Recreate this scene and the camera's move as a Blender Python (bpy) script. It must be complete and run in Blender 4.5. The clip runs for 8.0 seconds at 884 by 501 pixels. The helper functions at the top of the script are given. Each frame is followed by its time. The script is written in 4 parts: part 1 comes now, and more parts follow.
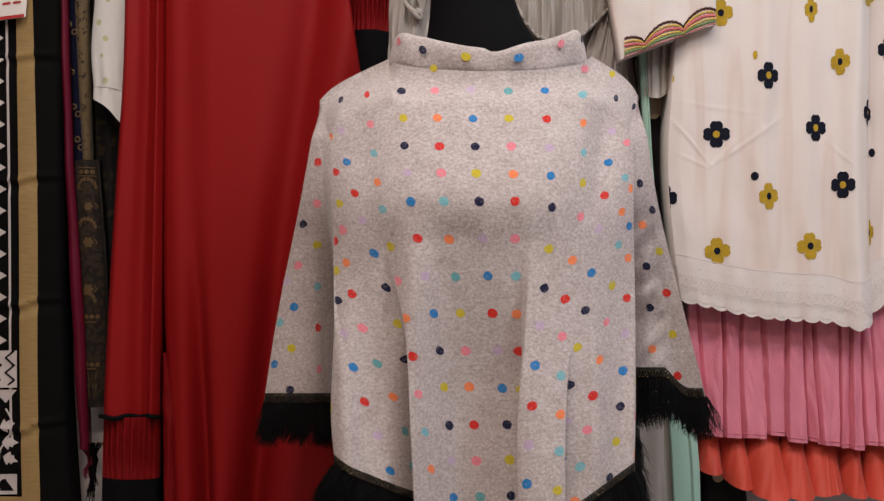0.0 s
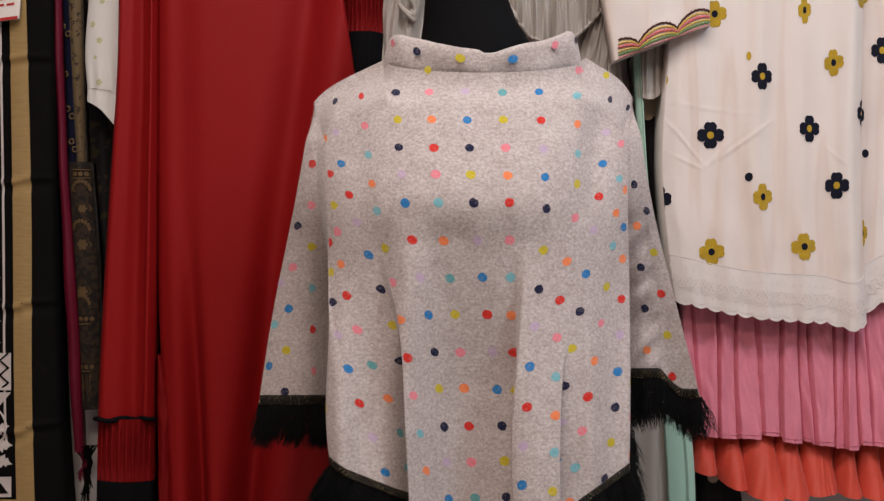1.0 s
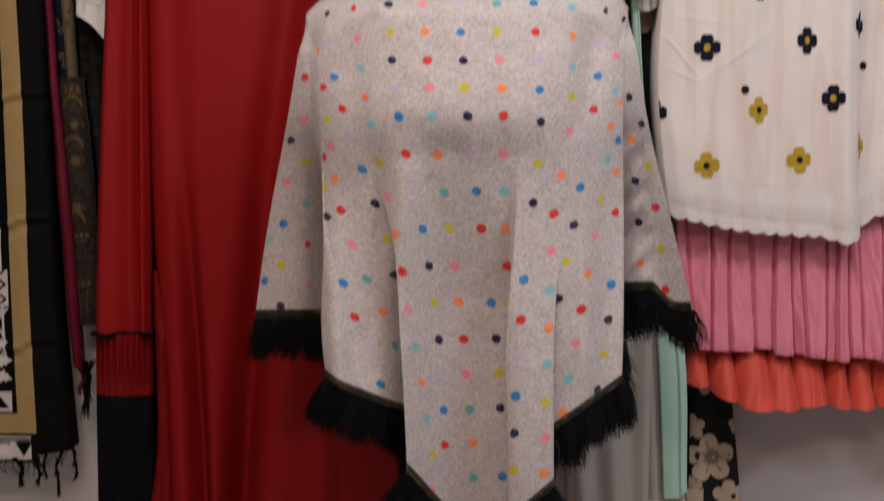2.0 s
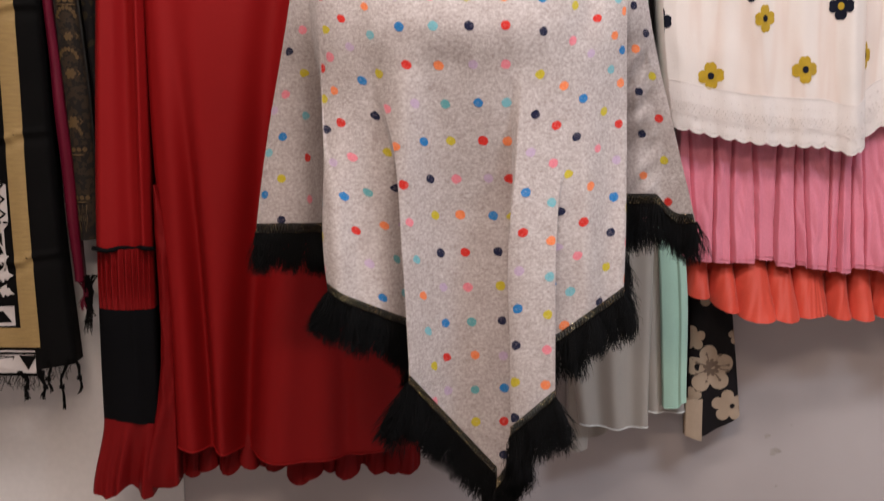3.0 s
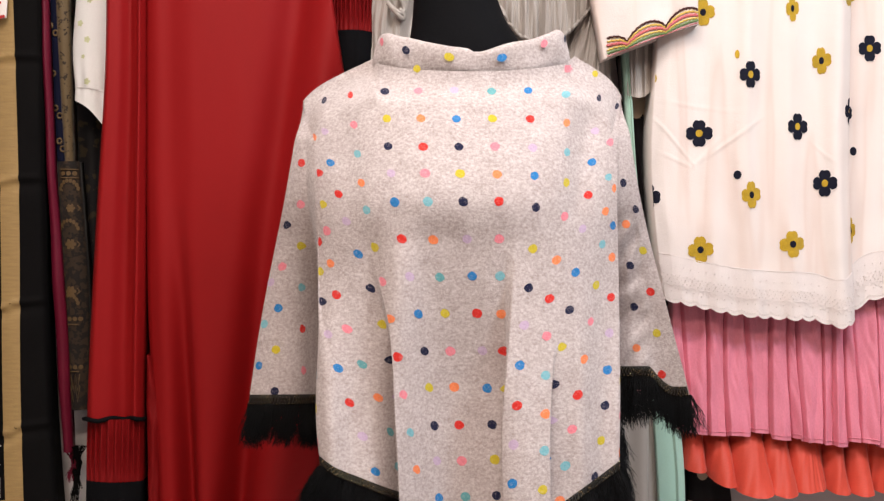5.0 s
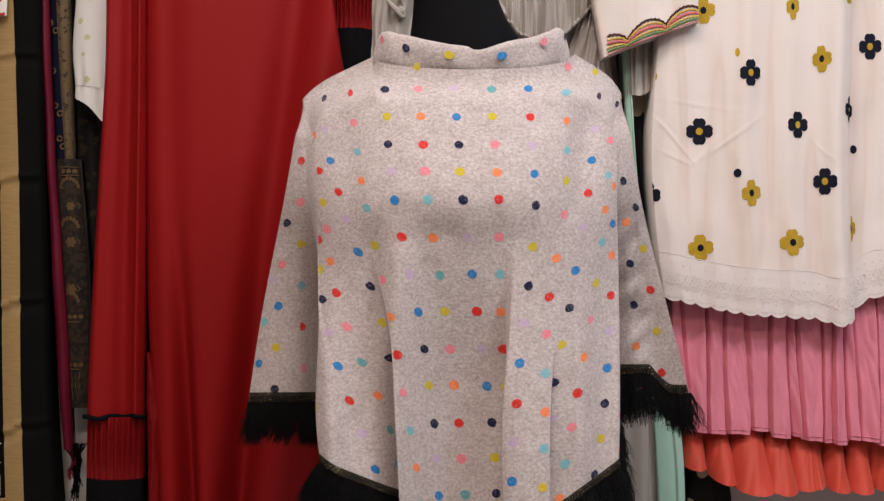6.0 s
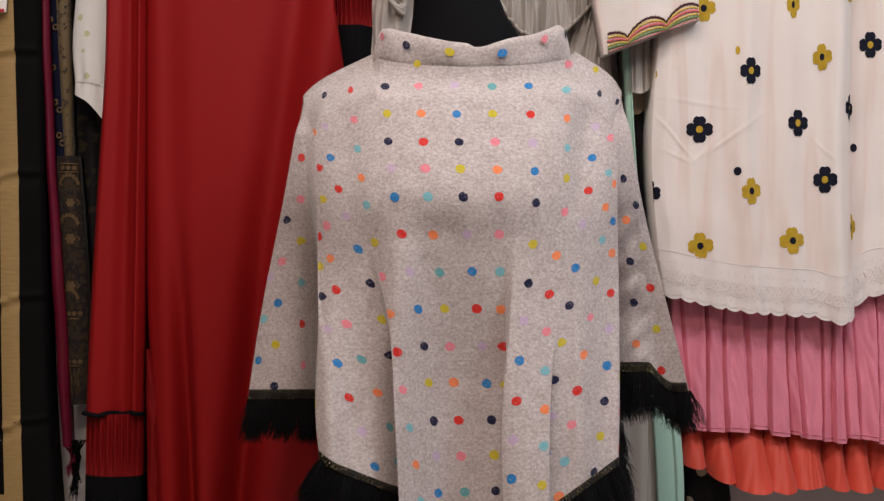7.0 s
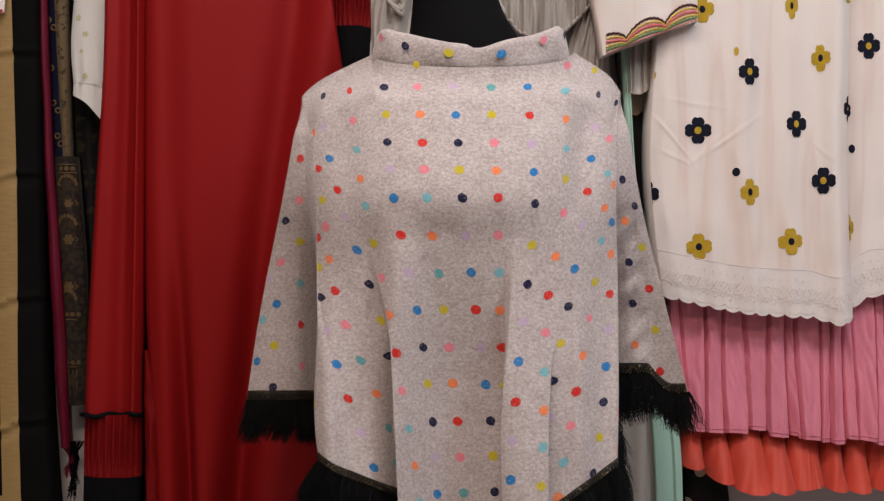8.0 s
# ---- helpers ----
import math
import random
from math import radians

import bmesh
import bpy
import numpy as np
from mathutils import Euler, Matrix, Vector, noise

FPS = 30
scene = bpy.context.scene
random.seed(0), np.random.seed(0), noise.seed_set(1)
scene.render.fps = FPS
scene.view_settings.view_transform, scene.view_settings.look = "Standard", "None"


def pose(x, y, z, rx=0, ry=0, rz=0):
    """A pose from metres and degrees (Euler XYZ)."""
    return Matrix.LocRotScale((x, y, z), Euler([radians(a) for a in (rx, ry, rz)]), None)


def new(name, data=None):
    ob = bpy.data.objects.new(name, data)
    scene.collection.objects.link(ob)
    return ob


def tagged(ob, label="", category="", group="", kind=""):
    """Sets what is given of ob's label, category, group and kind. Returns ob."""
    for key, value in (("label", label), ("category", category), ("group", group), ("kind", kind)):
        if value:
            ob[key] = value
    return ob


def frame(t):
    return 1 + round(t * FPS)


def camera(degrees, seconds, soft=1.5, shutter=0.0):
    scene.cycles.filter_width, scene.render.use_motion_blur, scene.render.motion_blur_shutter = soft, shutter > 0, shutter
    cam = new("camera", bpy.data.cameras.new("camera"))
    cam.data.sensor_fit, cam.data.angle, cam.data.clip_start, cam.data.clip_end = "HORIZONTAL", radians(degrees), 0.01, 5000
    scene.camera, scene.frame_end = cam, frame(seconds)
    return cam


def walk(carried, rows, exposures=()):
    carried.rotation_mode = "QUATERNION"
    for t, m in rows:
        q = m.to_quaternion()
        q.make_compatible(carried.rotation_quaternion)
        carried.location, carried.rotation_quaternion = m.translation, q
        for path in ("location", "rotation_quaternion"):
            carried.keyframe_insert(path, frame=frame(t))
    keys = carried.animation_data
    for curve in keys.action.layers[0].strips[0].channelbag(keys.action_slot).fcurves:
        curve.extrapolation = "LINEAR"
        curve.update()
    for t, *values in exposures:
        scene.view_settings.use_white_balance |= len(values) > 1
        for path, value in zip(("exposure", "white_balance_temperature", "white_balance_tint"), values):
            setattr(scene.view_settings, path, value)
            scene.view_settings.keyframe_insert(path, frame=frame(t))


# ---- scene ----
# ---------------------------------------------------------------- camera
cam = camera(44.3, 8.0, 1.35, 0.8)
walk(cam, [
    (0, pose(-0.0000, 0.0000, 1.1500, 90.000, 0.000, -0.000)),
    (0.5, pose(0.0010, 0.0002, 1.1485, 89.974, 0.058, -0.058)),
    (1, pose(0.0005, -0.0002, 1.1501, 90.071, 0.125, -0.266)),
    (1.5, pose(0.0019, -0.0004, 1.1515, 90.479, 0.088, -0.373)),
    (1.7, pose(0.0030, -0.0043, 1.1491, 89.751, 0.018, -0.430)),
    (1.8, pose(0.0050, -0.0028, 1.1457, 88.231, 0.188, -0.471)),
    (2, pose(0.0041, -0.0008, 1.1433, 85.790, 0.353, -0.447)),
    (2.2, pose(0.0057, 0.0031, 1.1438, 84.847, 0.299, -0.350)),
    (3.3, pose(0.0003, 0.0082, 1.1401, 80.657, 0.779, -0.421)),
    (3.5, pose(0.0028, 0.0047, 1.1350, 80.944, 0.969, -0.249)),
    (4, pose(0.0049, 0.0044, 1.1349, 81.140, 1.031, -0.176)),
    (4.2, pose(0.0035, 0.0090, 1.1343, 81.374, 0.865, -0.350)),
    (4.3, pose(0.0019, 0.0122, 1.1318, 83.020, 0.907, -0.408)),
    (4.5, pose(-0.0010, 0.0085, 1.1456, 85.569, 0.573, -0.737)),
    (5, pose(0.0002, -0.0001, 1.1518, 89.951, 0.299, -0.824)),
    (6.5, pose(0.0009, -0.0004, 1.1523, 89.769, 0.241, -0.803)),
    (7, pose(-0.0006, 0.0007, 1.1502, 89.758, 0.144, -0.858)),
    (7.5, pose(-0.0002, 0.0007, 1.1496, 89.829, 0.169, -0.893)),
    (8, pose(-0.0033, 0.0012, 1.1511, 89.775, 0.134, -1.009)),
], [(0, -0.02), (1.5, 0.0), (1.7, 0.0), (2.0, -0.15), (2.2, -0.1), (3.3, 0.48), (3.5, 0.54), (4.0, 0.67), (4.3, 0.73), (4.6, 0.78), (5.0, 0.70), (5.2, 0.57), (6.3, 0.12), (6.5, 0.1), (7.0, 0.01), (8, -0.03)])

# ---------------------------------------------------------------- light
world = bpy.data.worlds.new("world")
scene.world = world
world.use_nodes = True
world.node_tree.nodes["Background"].inputs[0].default_value = (0.9, 0.92, 1, 1)
world.node_tree.nodes["Background"].inputs[1].default_value = 0.1


def ceiling_lamp(x, y, power, colour, sx, sy):
    d = bpy.data.lights.new("ceiling_light", "AREA")
    d.shape, d.size, d.size_y, d.energy, d.color = "RECTANGLE", sx, sy, power, colour
    ob = new("ceiling_light", d)
    ob.matrix_world = pose(x, y, 2.66)
    return ob


ceiling_lamp(0.10, 0.80, 32, (1, 0.92, 0.88), 2.3, 0.12)
ceiling_lamp(-0.30, -0.6, 28, (1, 0.80, 0.65), 1.0, 0.3)
ceiling_lamp(1.50, 0.3, 24, (0.72, 0.85, 1), 0.8, 0.25)


# ---------------------------------------------------------------- materials
def material(name, rough=0.8, sheen=0.0, metal=0.0, gloss=0.2):
    m = bpy.data.materials.new(name)
    m.use_nodes = True
    b = m.node_tree.nodes["Principled BSDF"]
    b.inputs["Roughness"].default_value = rough
    b.inputs["Metallic"].default_value = metal
    b.inputs["Sheen Weight"].default_value = sheen
    b.inputs["Sheen Roughness"].default_value = 0.5
    b.inputs["Specular IOR Level"].default_value = gloss
    return m, m.node_tree, b


def node(tree, kind, **kw):
    n = tree.nodes.new(kind)
    for k, v in kw.items():
        n.inputs[k.replace("_", " ")].default_value = v
    return n


def ramp(tree, source, stops):
    r = tree.nodes.new("ShaderNodeValToRGB")
    while len(r.color_ramp.elements) < len(stops):
        r.color_ramp.elements.new(0.5)
    for e, (p, c) in zip(r.color_ramp.elements, stops):
        e.position, e.color = p, (*c, 1)
    tree.links.new(source, r.inputs[0])
    return r.outputs[0]


def shade(c, k):
    return tuple(min(1, a * k) for a in c)


def fabric(name, colour, rough=0.8, sheen=0.2, vary=0.12, big=6, fine=350, bump=0.25, gloss=0.2, stretch=1.0):
    """Woven cloth: large soft unevenness, a fine weave in colour and relief."""
    m, t, b = material(name, rough, sheen, 0.0, gloss)
    co = t.nodes.new("ShaderNodeTexCoord").outputs["Object"]
    mp = t.nodes.new("ShaderNodeMapping")
    mp.inputs["Scale"].default_value = (1, 1, 1 / stretch)
    t.links.new(co, mp.inputs[0])
    n1 = node(t, "ShaderNodeTexNoise", Scale=big, Detail=4)
    n2 = node(t, "ShaderNodeTexNoise", Scale=fine, Detail=2)
    t.links.new(mp.outputs[0], n1.inputs["Vector"])
    t.links.new(mp.outputs[0], n2.inputs["Vector"])
    mix = node(t, "ShaderNodeMath")
    mix.operation = "MULTIPLY_ADD"
    mix.inputs[1].default_value = 0.5
    half = node(t, "ShaderNodeMath")
    half.operation = "MULTIPLY"
    half.inputs[1].default_value = 0.5
    t.links.new(n2.outputs[0], half.inputs[0])
    t.links.new(n1.outputs[0], mix.inputs[0])
    t.links.new(half.outputs[0], mix.inputs[2])
    out = ramp(t, mix.outputs[0], [(0.3, shade(colour, 1 - vary)), (0.7, shade(colour, 1 + vary))])
    t.links.new(out, b.inputs["Base Color"])
    bp = node(t, "ShaderNodeBump", Strength=bump, Distance=0.002)
    t.links.new(n2.outputs[0], bp.inputs["Height"])
    t.links.new(bp.outputs[0], b.inputs["Normal"])
    return m


def fleece():
    """Heathered brushed fleece: two scales of marl and a fuzzy relief."""
    m, t, b = material("heather_fleece", 0.95, 0.22)
    co = t.nodes.new("ShaderNodeTexCoord").outputs["Object"]
    mp = t.nodes.new("ShaderNodeMapping")
    mp.inputs["Scale"].default_value = (0.9, 0.9, 1.15)
    t.links.new(co, mp.inputs[0])
    a = node(t, "ShaderNodeTexNoise", Scale=230, Detail=5, Roughness=0.7)
    c = node(t, "ShaderNodeTexNoise", Scale=38, Detail=3)
    for n in (a, c):
        t.links.new(mp.outputs[0], n.inputs["Vector"])
    add = node(t, "ShaderNodeMath")
    add.operation = "MULTIPLY_ADD"
    add.inputs[1].default_value = 0.2
    t.links.new(c.outputs[0], add.inputs[0])
    t.links.new(a.outputs[0], add.inputs[2])
    out = ramp(t, add.outputs[0], [(0.40, (0.35, 0.285, 0.268)), (0.59, (0.475, 0.412, 0.398)), (0.80, (0.635, 0.578, 0.566))])
    t.links.new(out, b.inputs["Base Color"])
    bp = node(t, "ShaderNodeBump", Strength=0.38, Distance=0.003)
    t.links.new(a.outputs[0], bp.inputs["Height"])
    t.links.new(bp.outputs[0], b.inputs["Normal"])
    return m


def dot_print(name, colour):
    """Dye on brushed fleece: pale fibres show through here and there."""
    m, t, b = material(name, 0.95, 0.1)
    co = t.nodes.new("ShaderNodeTexCoord").outputs["Object"]
    a = node(t, "ShaderNodeTexNoise", Scale=260, Detail=5, Roughness=0.7)
    t.links.new(co, a.inputs["Vector"])
    thin = tuple(0.66 * c + 0.34 * f for c, f in zip(colour, (0.50, 0.44, 0.43)))
    out = ramp(t, a.outputs[0], [(0.36, shade(colour, 0.86)), (0.52, colour), (0.70, thin)])
    t.links.new(out, b.inputs["Base Color"])
    bp = node(t, "ShaderNodeBump", Strength=0.35, Distance=0.003)
    t.links.new(a.outputs[0], bp.inputs["Height"])
    t.links.new(bp.outputs[0], b.inputs["Normal"])
    return m


def sheer_cotton():
    """Thin cream cotton: upright rosier bands where the lining lies against it, fine weave, faint slubs."""
    m, t, b = material("cream_cotton", 0.8, 0.15)
    co = t.nodes.new("ShaderNodeTexCoord").outputs["Object"]
    mp = t.nodes.new("ShaderNodeMapping")
    mp.inputs["Scale"].default_value = (1, 0, 0.09)
    t.links.new(co, mp.inputs[0])
    n1 = node(t, "ShaderNodeTexNoise", Scale=16, Detail=2)
    t.links.new(mp.outputs[0], n1.inputs["Vector"])
    n2 = node(t, "ShaderNodeTexNoise", Scale=420, Detail=3)
    t.links.new(co, n2.inputs["Vector"])
    n3 = node(t, "ShaderNodeTexNoise", Scale=28, Detail=4)
    t.links.new(co, n3.inputs["Vector"])
    out = ramp(t, n1.outputs[0], [(0.40, (0.76, 0.685, 0.645)), (0.52, (0.75, 0.655, 0.605)), (0.57, (0.71, 0.585, 0.525)), (0.70, (0.75, 0.665, 0.62))])
    t.links.new(out, b.inputs["Base Color"])
    add = node(t, "ShaderNodeMath")
    add.operation = "MULTIPLY_ADD"
    add.inputs[1].default_value = 3.0
    t.links.new(n3.outputs[0], add.inputs[0])
    t.links.new(n2.outputs[0], add.inputs[2])
    bp = node(t, "ShaderNodeBump", Strength=0.22, Distance=0.002)
    t.links.new(add.outputs[0], bp.inputs["Height"])
    t.links.new(bp.outputs[0], b.inputs["Normal"])
    return m


def plaster():
    m, t, b = material("painted_wall", 0.75)
    co = t.nodes.new("ShaderNodeTexCoord").outputs["Object"]
    n1 = node(t, "ShaderNodeTexNoise", Scale=2.5, Detail=5)
    n2 = node(t, "ShaderNodeTexNoise", Scale=60, Detail=3)
    for n in (n1, n2):
        t.links.new(co, n.inputs["Vector"])
    out = ramp(t, n1.outputs[0], [(0.3, (0.45, 0.395, 0.39)), (0.7, (0.54, 0.48, 0.475))])
    t.links.new(out, b.inputs["Base Color"])
    bp = node(t, "ShaderNodeBump", Strength=0.08, Distance=0.003)
    t.links.new(n2.outputs[0], bp.inputs["Height"])
    t.links.new(bp.outputs[0], b.inputs["Normal"])
    return m


def brocade(name, ground, gold, scale, lo=0.5, hi=0.56):
    """Dark cloth with woven metallic figures."""
    m, t, b = material(name, 0.55, 0.1)
    co = t.nodes.new("ShaderNodeTexCoord").outputs["Object"]
    n1 = node(t, "ShaderNodeTexVoronoi", Scale=scale)
    n1.feature = "SMOOTH_F1"
    n2 = node(t, "ShaderNodeTexNoise", Scale=scale * 2.2, Detail=3)
    for n in (n1, n2):
        t.links.new(co, n.inputs["Vector"])
    add = node(t, "ShaderNodeMath")
    add.operation = "MULTIPLY"
    t.links.new(n1.outputs[0], add.inputs[0])
    t.links.new(n2.outputs[0], add.inputs[1])
    out = ramp(t, add.outputs[0], [(lo * 0.4, gold), (hi * 0.4, ground)])
    t.links.new(out, b.inputs["Base Color"])
    return m


M_FLEECE = fleece()
M_WALL = plaster()
M_FLOOR = fabric("floor_tile", (0.35, 0.33, 0.31), 0.4, 0, 0.08, 3, 60, 0.05)
M_CEIL = fabric("ceiling_paint", (0.8, 0.8, 0.78), 0.9, 0, 0.03, 3, 60, 0.05)
M_BLACKBODY = fabric("mannequin_black", (0.006, 0.006, 0.007), 0.7, 0.0, 0.2, 10, 400, 0.15, 0.05)
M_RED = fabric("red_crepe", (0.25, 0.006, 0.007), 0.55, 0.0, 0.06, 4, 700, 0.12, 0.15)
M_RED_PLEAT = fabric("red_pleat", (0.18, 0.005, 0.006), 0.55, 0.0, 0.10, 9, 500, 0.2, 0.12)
M_BLACK = fabric("black_cloth", (0.005, 0.005, 0.006), 0.8, 0.0, 0.2, 10, 500, 0.2, 0.05)
M_FRINGE = fabric("black_fringe", (0.007, 0.007, 0.0075), 0.75, 0.0, 0.3, 40, 600, 0.1, 0.1)
M_BRAID = fabric("black_braid", (0.012, 0.010, 0.008), 0.5, 0.0, 0.4, 60, 500, 0.6, 0.1)
M_CORD = fabric("gold_shot_cord", (0.012, 0.009, 0.006), 0.4, 0.0, 0.6, 300, 900, 0.3, 0.5)
M_GOLDBEAD = material("gold_sequin", 0.25, 0, 1.0)[0]
M_GOLDBEAD.node_tree.nodes["Principled BSDF"].inputs["Base Color"].default_value = (0.78, 0.62, 0.36, 1)
M_WHITE = sheer_cotton()
M_LACE = fabric("eyelet_lace", (0.75, 0.67, 0.635), 0.85, 0.1, 0.06, 40, 600, 0.4)
M_SHIRT = fabric("white_shirt", (0.78, 0.77, 0.75), 0.85, 0.1, 0.05, 20, 500, 0.15)
M_PINK = fabric("pink_poplin", (0.68, 0.205, 0.275), 0.42, 0.1, 0.10, 14, 500, 0.12, 0.45, 2)
M_ORANGE = fabric("coral_poplin", (0.55, 0.062, 0.036), 0.5, 0.1, 0.15, 9, 500, 0.15)
M_GREY = fabric("grey_satin", (0.385, 0.345, 0.31), 0.36, 0.1, 0.06, 6, 600, 0.1, 0.4)
M_MINT = fabric("mint_cotton", (0.38, 0.58, 0.48), 0.75, 0.1, 0.06, 8, 500, 0.15)
M_NAVYDOT = fabric("navy_thread", (0.009, 0.010, 0.020), 0.7, 0.0, 0.2, 80, 700, 0.5, 0.1)
M_MUSTARD = fabric("mustard_thread", (0.46, 0.29, 0.015), 0.6, 0.2, 0.25, 80, 700, 0.6)
M_GOLD = fabric("gold_zari", (0.32, 0.205, 0.075), 0.5, 0.05, 0.22, 30, 420, 0.4, 0.4, 0.12)
M_OLDGOLD = fabric("old_gold_thread", (0.11, 0.066, 0.026), 0.55, 0.0, 0.25, 60, 420, 0.4, 0.3)
M_SAREE = fabric("black_cotton", (0.0045, 0.004, 0.004), 0.75, 0.0, 0.25, 14, 420, 0.2, 0.05)
M_PRINT = fabric("white_print", (0.52, 0.46, 0.44), 0.8, 0, 0.1, 30, 420, 0.1)
M_MAGENTA = fabric("magenta_silk", (0.11, 0.004, 0.018), 0.5, 0.0, 0.15, 20, 420, 0.2)
M_NAVYCLOTH = fabric("navy_cotton", (0.004, 0.005, 0.018), 0.75, 0.0, 0.2, 20, 420, 0.2, 0.1)
M_BROCADE = brocade("brown_brocade", (0.012, 0.009, 0.008), (0.034, 0.022, 0.013), 110)
M_BROCADE_TAN = brocade("tan_brocade", (0.03, 0.02, 0.012), (0.13, 0.09, 0.045), 120, 0.7, 0.8)
M_DARKFLOWER = brocade("dark_floral", (0.006, 0.005, 0.006), (0.035, 0.026, 0.012), 60, 0.32, 0.38)
M_TROUSER = fabric("black_viscose", (0.012, 0.010, 0.011), 0.7, 0.0, 0.2, 20, 420, 0.1, 0.1)
M_BEIGE = fabric("beige_print", (0.40, 0.30, 0.22), 0.75, 0, 0.08, 30, 420, 0.1)
M_TAUPE = fabric("taupe_print", (0.17, 0.12, 0.09), 0.75, 0, 0.08, 30, 420, 0.1)
M_EYELET = fabric("eyelet_shadow", (0.61, 0.53, 0.49), 0.9, 0, 0.1, 60, 400, 0.1)
M_PAPER = fabric("paper_tag", (0.72, 0.66, 0.62), 0.7, 0, 0.05, 20, 300, 0.05)
M_TAGRED = fabric("tag_red", (0.42, 0.03, 0.03), 0.7, 0, 0.05, 20, 300, 0.05)
M_GREENTHREAD = fabric("green_thread", (0.16, 0.26, 0.10), 0.7, 0.1, 0.2, 80, 500, 0.4)
M_PINKTHREAD = fabric("rose_thread", (0.62, 0.16, 0.17), 0.7, 0.1, 0.2, 80, 500, 0.4)
M_BROWNTHREAD = fabric("brown_thread", (0.07, 0.022, 0.02), 0.7, 0.1, 0.2, 80, 500, 0.4)
M_YELLOWTHREAD = fabric("yellow_thread", (0.66, 0.47, 0.10), 0.7, 0.1, 0.2, 80, 500, 0.4)
M_PALEGREEN = fabric("pale_green_print", (0.58, 0.60, 0.36), 0.85, 0, 0.2, 60, 500, 0.1)
DOT = {
    "N": dot_print("dot_navy", (0.012, 0.014, 0.045)),
    "R": dot_print("dot_red", (0.62, 0.030, 0.022)),
    "O": dot_print("dot_orange", (0.86, 0.24, 0.09)),
    "P": dot_print("dot_pink", (0.78, 0.24, 0.29)),
    "Y": dot_print("dot_yellow", (0.56, 0.45, 0.035)),
    "B": dot_print("dot_blue", (0.025, 0.19, 0.47)),
    "C": dot_print("dot_cyan", (0.20, 0.46, 0.52)),
    "T": dot_print("dot_teal", (0.13, 0.36, 0.38)),
    "L": dot_print("dot_lilac", (0.52, 0.39, 0.53)),
}


# ---------------------------------------------------------------- helpers for meshes
def part(name, data, mat, parent=None, label=""):
    """One mesh object from (verts, faces[, slots]) or a bmesh, smooth-shaded, under parent."""
    me = bpy.data.meshes.new(name)
    slots = None
    if isinstance(data, tuple):
        me.from_pydata([tuple(v) for v in data[0]], [], data[1])
        slots = data[2] if len(data) > 2 else None
    else:
        data.to_mesh(me)
        data.free()
    for m in (mat if isinstance(mat, (list, tuple)) else [mat]):
        me.materials.append(m)
    me.polygons.foreach_set("use_smooth", [True] * len(me.polygons))
    if slots:
        me.polygons.foreach_set("material_index", slots)
    me.update()
    ob = new(name, me)
    if parent is not None:
        ob.parent = parent
    return tagged(ob, label)


def thing(name, at, label, category, group="", kind=""):
    ob = new(name)
    ob.location = at
    ob.empty_display_size = 0.05
    return tagged(ob, label, category, group, kind)


def under(ob, parent):
    """Parts are modelled in world metres: keep them there under their thing."""
    ob.parent = parent
    ob.matrix_parent_inverse = Matrix.Translation(parent.location).inverted()
    return ob


def piece(name, data, mat, parent, label=""):
    return under(part(name, data, mat, None, label), parent)


def subpiece(name, data, mat, parent, label=""):
    """A piece of a part: both are modelled in world metres."""
    ob = part(name, data, mat, None, label)
    ob.parent = parent
    return ob


def ease(*pts):
    """A smooth curve through (position, value) pairs, flat beyond its ends."""
    p = np.array([a for a, _ in pts], float)
    v = np.array([b for _, b in pts], float)
    g = np.gradient(v, p) if len(p) > 1 else np.zeros(1)

    def f(t):
        t = min(max(t, p[0]), p[-1])
        k = int(min(max(np.searchsorted(p, t) - 1, 0), len(p) - 2))
        h = p[k + 1] - p[k]
        u = (t - p[k]) / h
        return ((2 * u**3 - 3 * u**2 + 1) * v[k] + (u**3 - 2 * u**2 + u) * h * g[k]
                + (3 * u**2 - 2 * u**3) * v[k + 1] + (u**3 - u**2) * h * g[k + 1])
    return f


def line(*pts):
    """Straight from point to point."""
    return lambda t: float(np.interp(t, [p[0] for p in pts], [p[1] for p in pts]))


def flat(value):
    return lambda t: value


def smooth(a, b, t):
    t = min(max((t - a) / (b - a), 0), 1)
    return t * t * (3 - 2 * t)


def bump_at(s, c, w):
    return math.exp(-((s - c) / w) ** 2)


def grid_faces(nu, nv, off=0, wrap=False):
    out = []
    for r in range(nv - 1):
        for c in range(nu - (0 if wrap else 1)):
            a, b = off + r * nu + c, off + r * nu + (c + 1) % nu
            out.append((a, a + nu, b + nu, b))
    return out


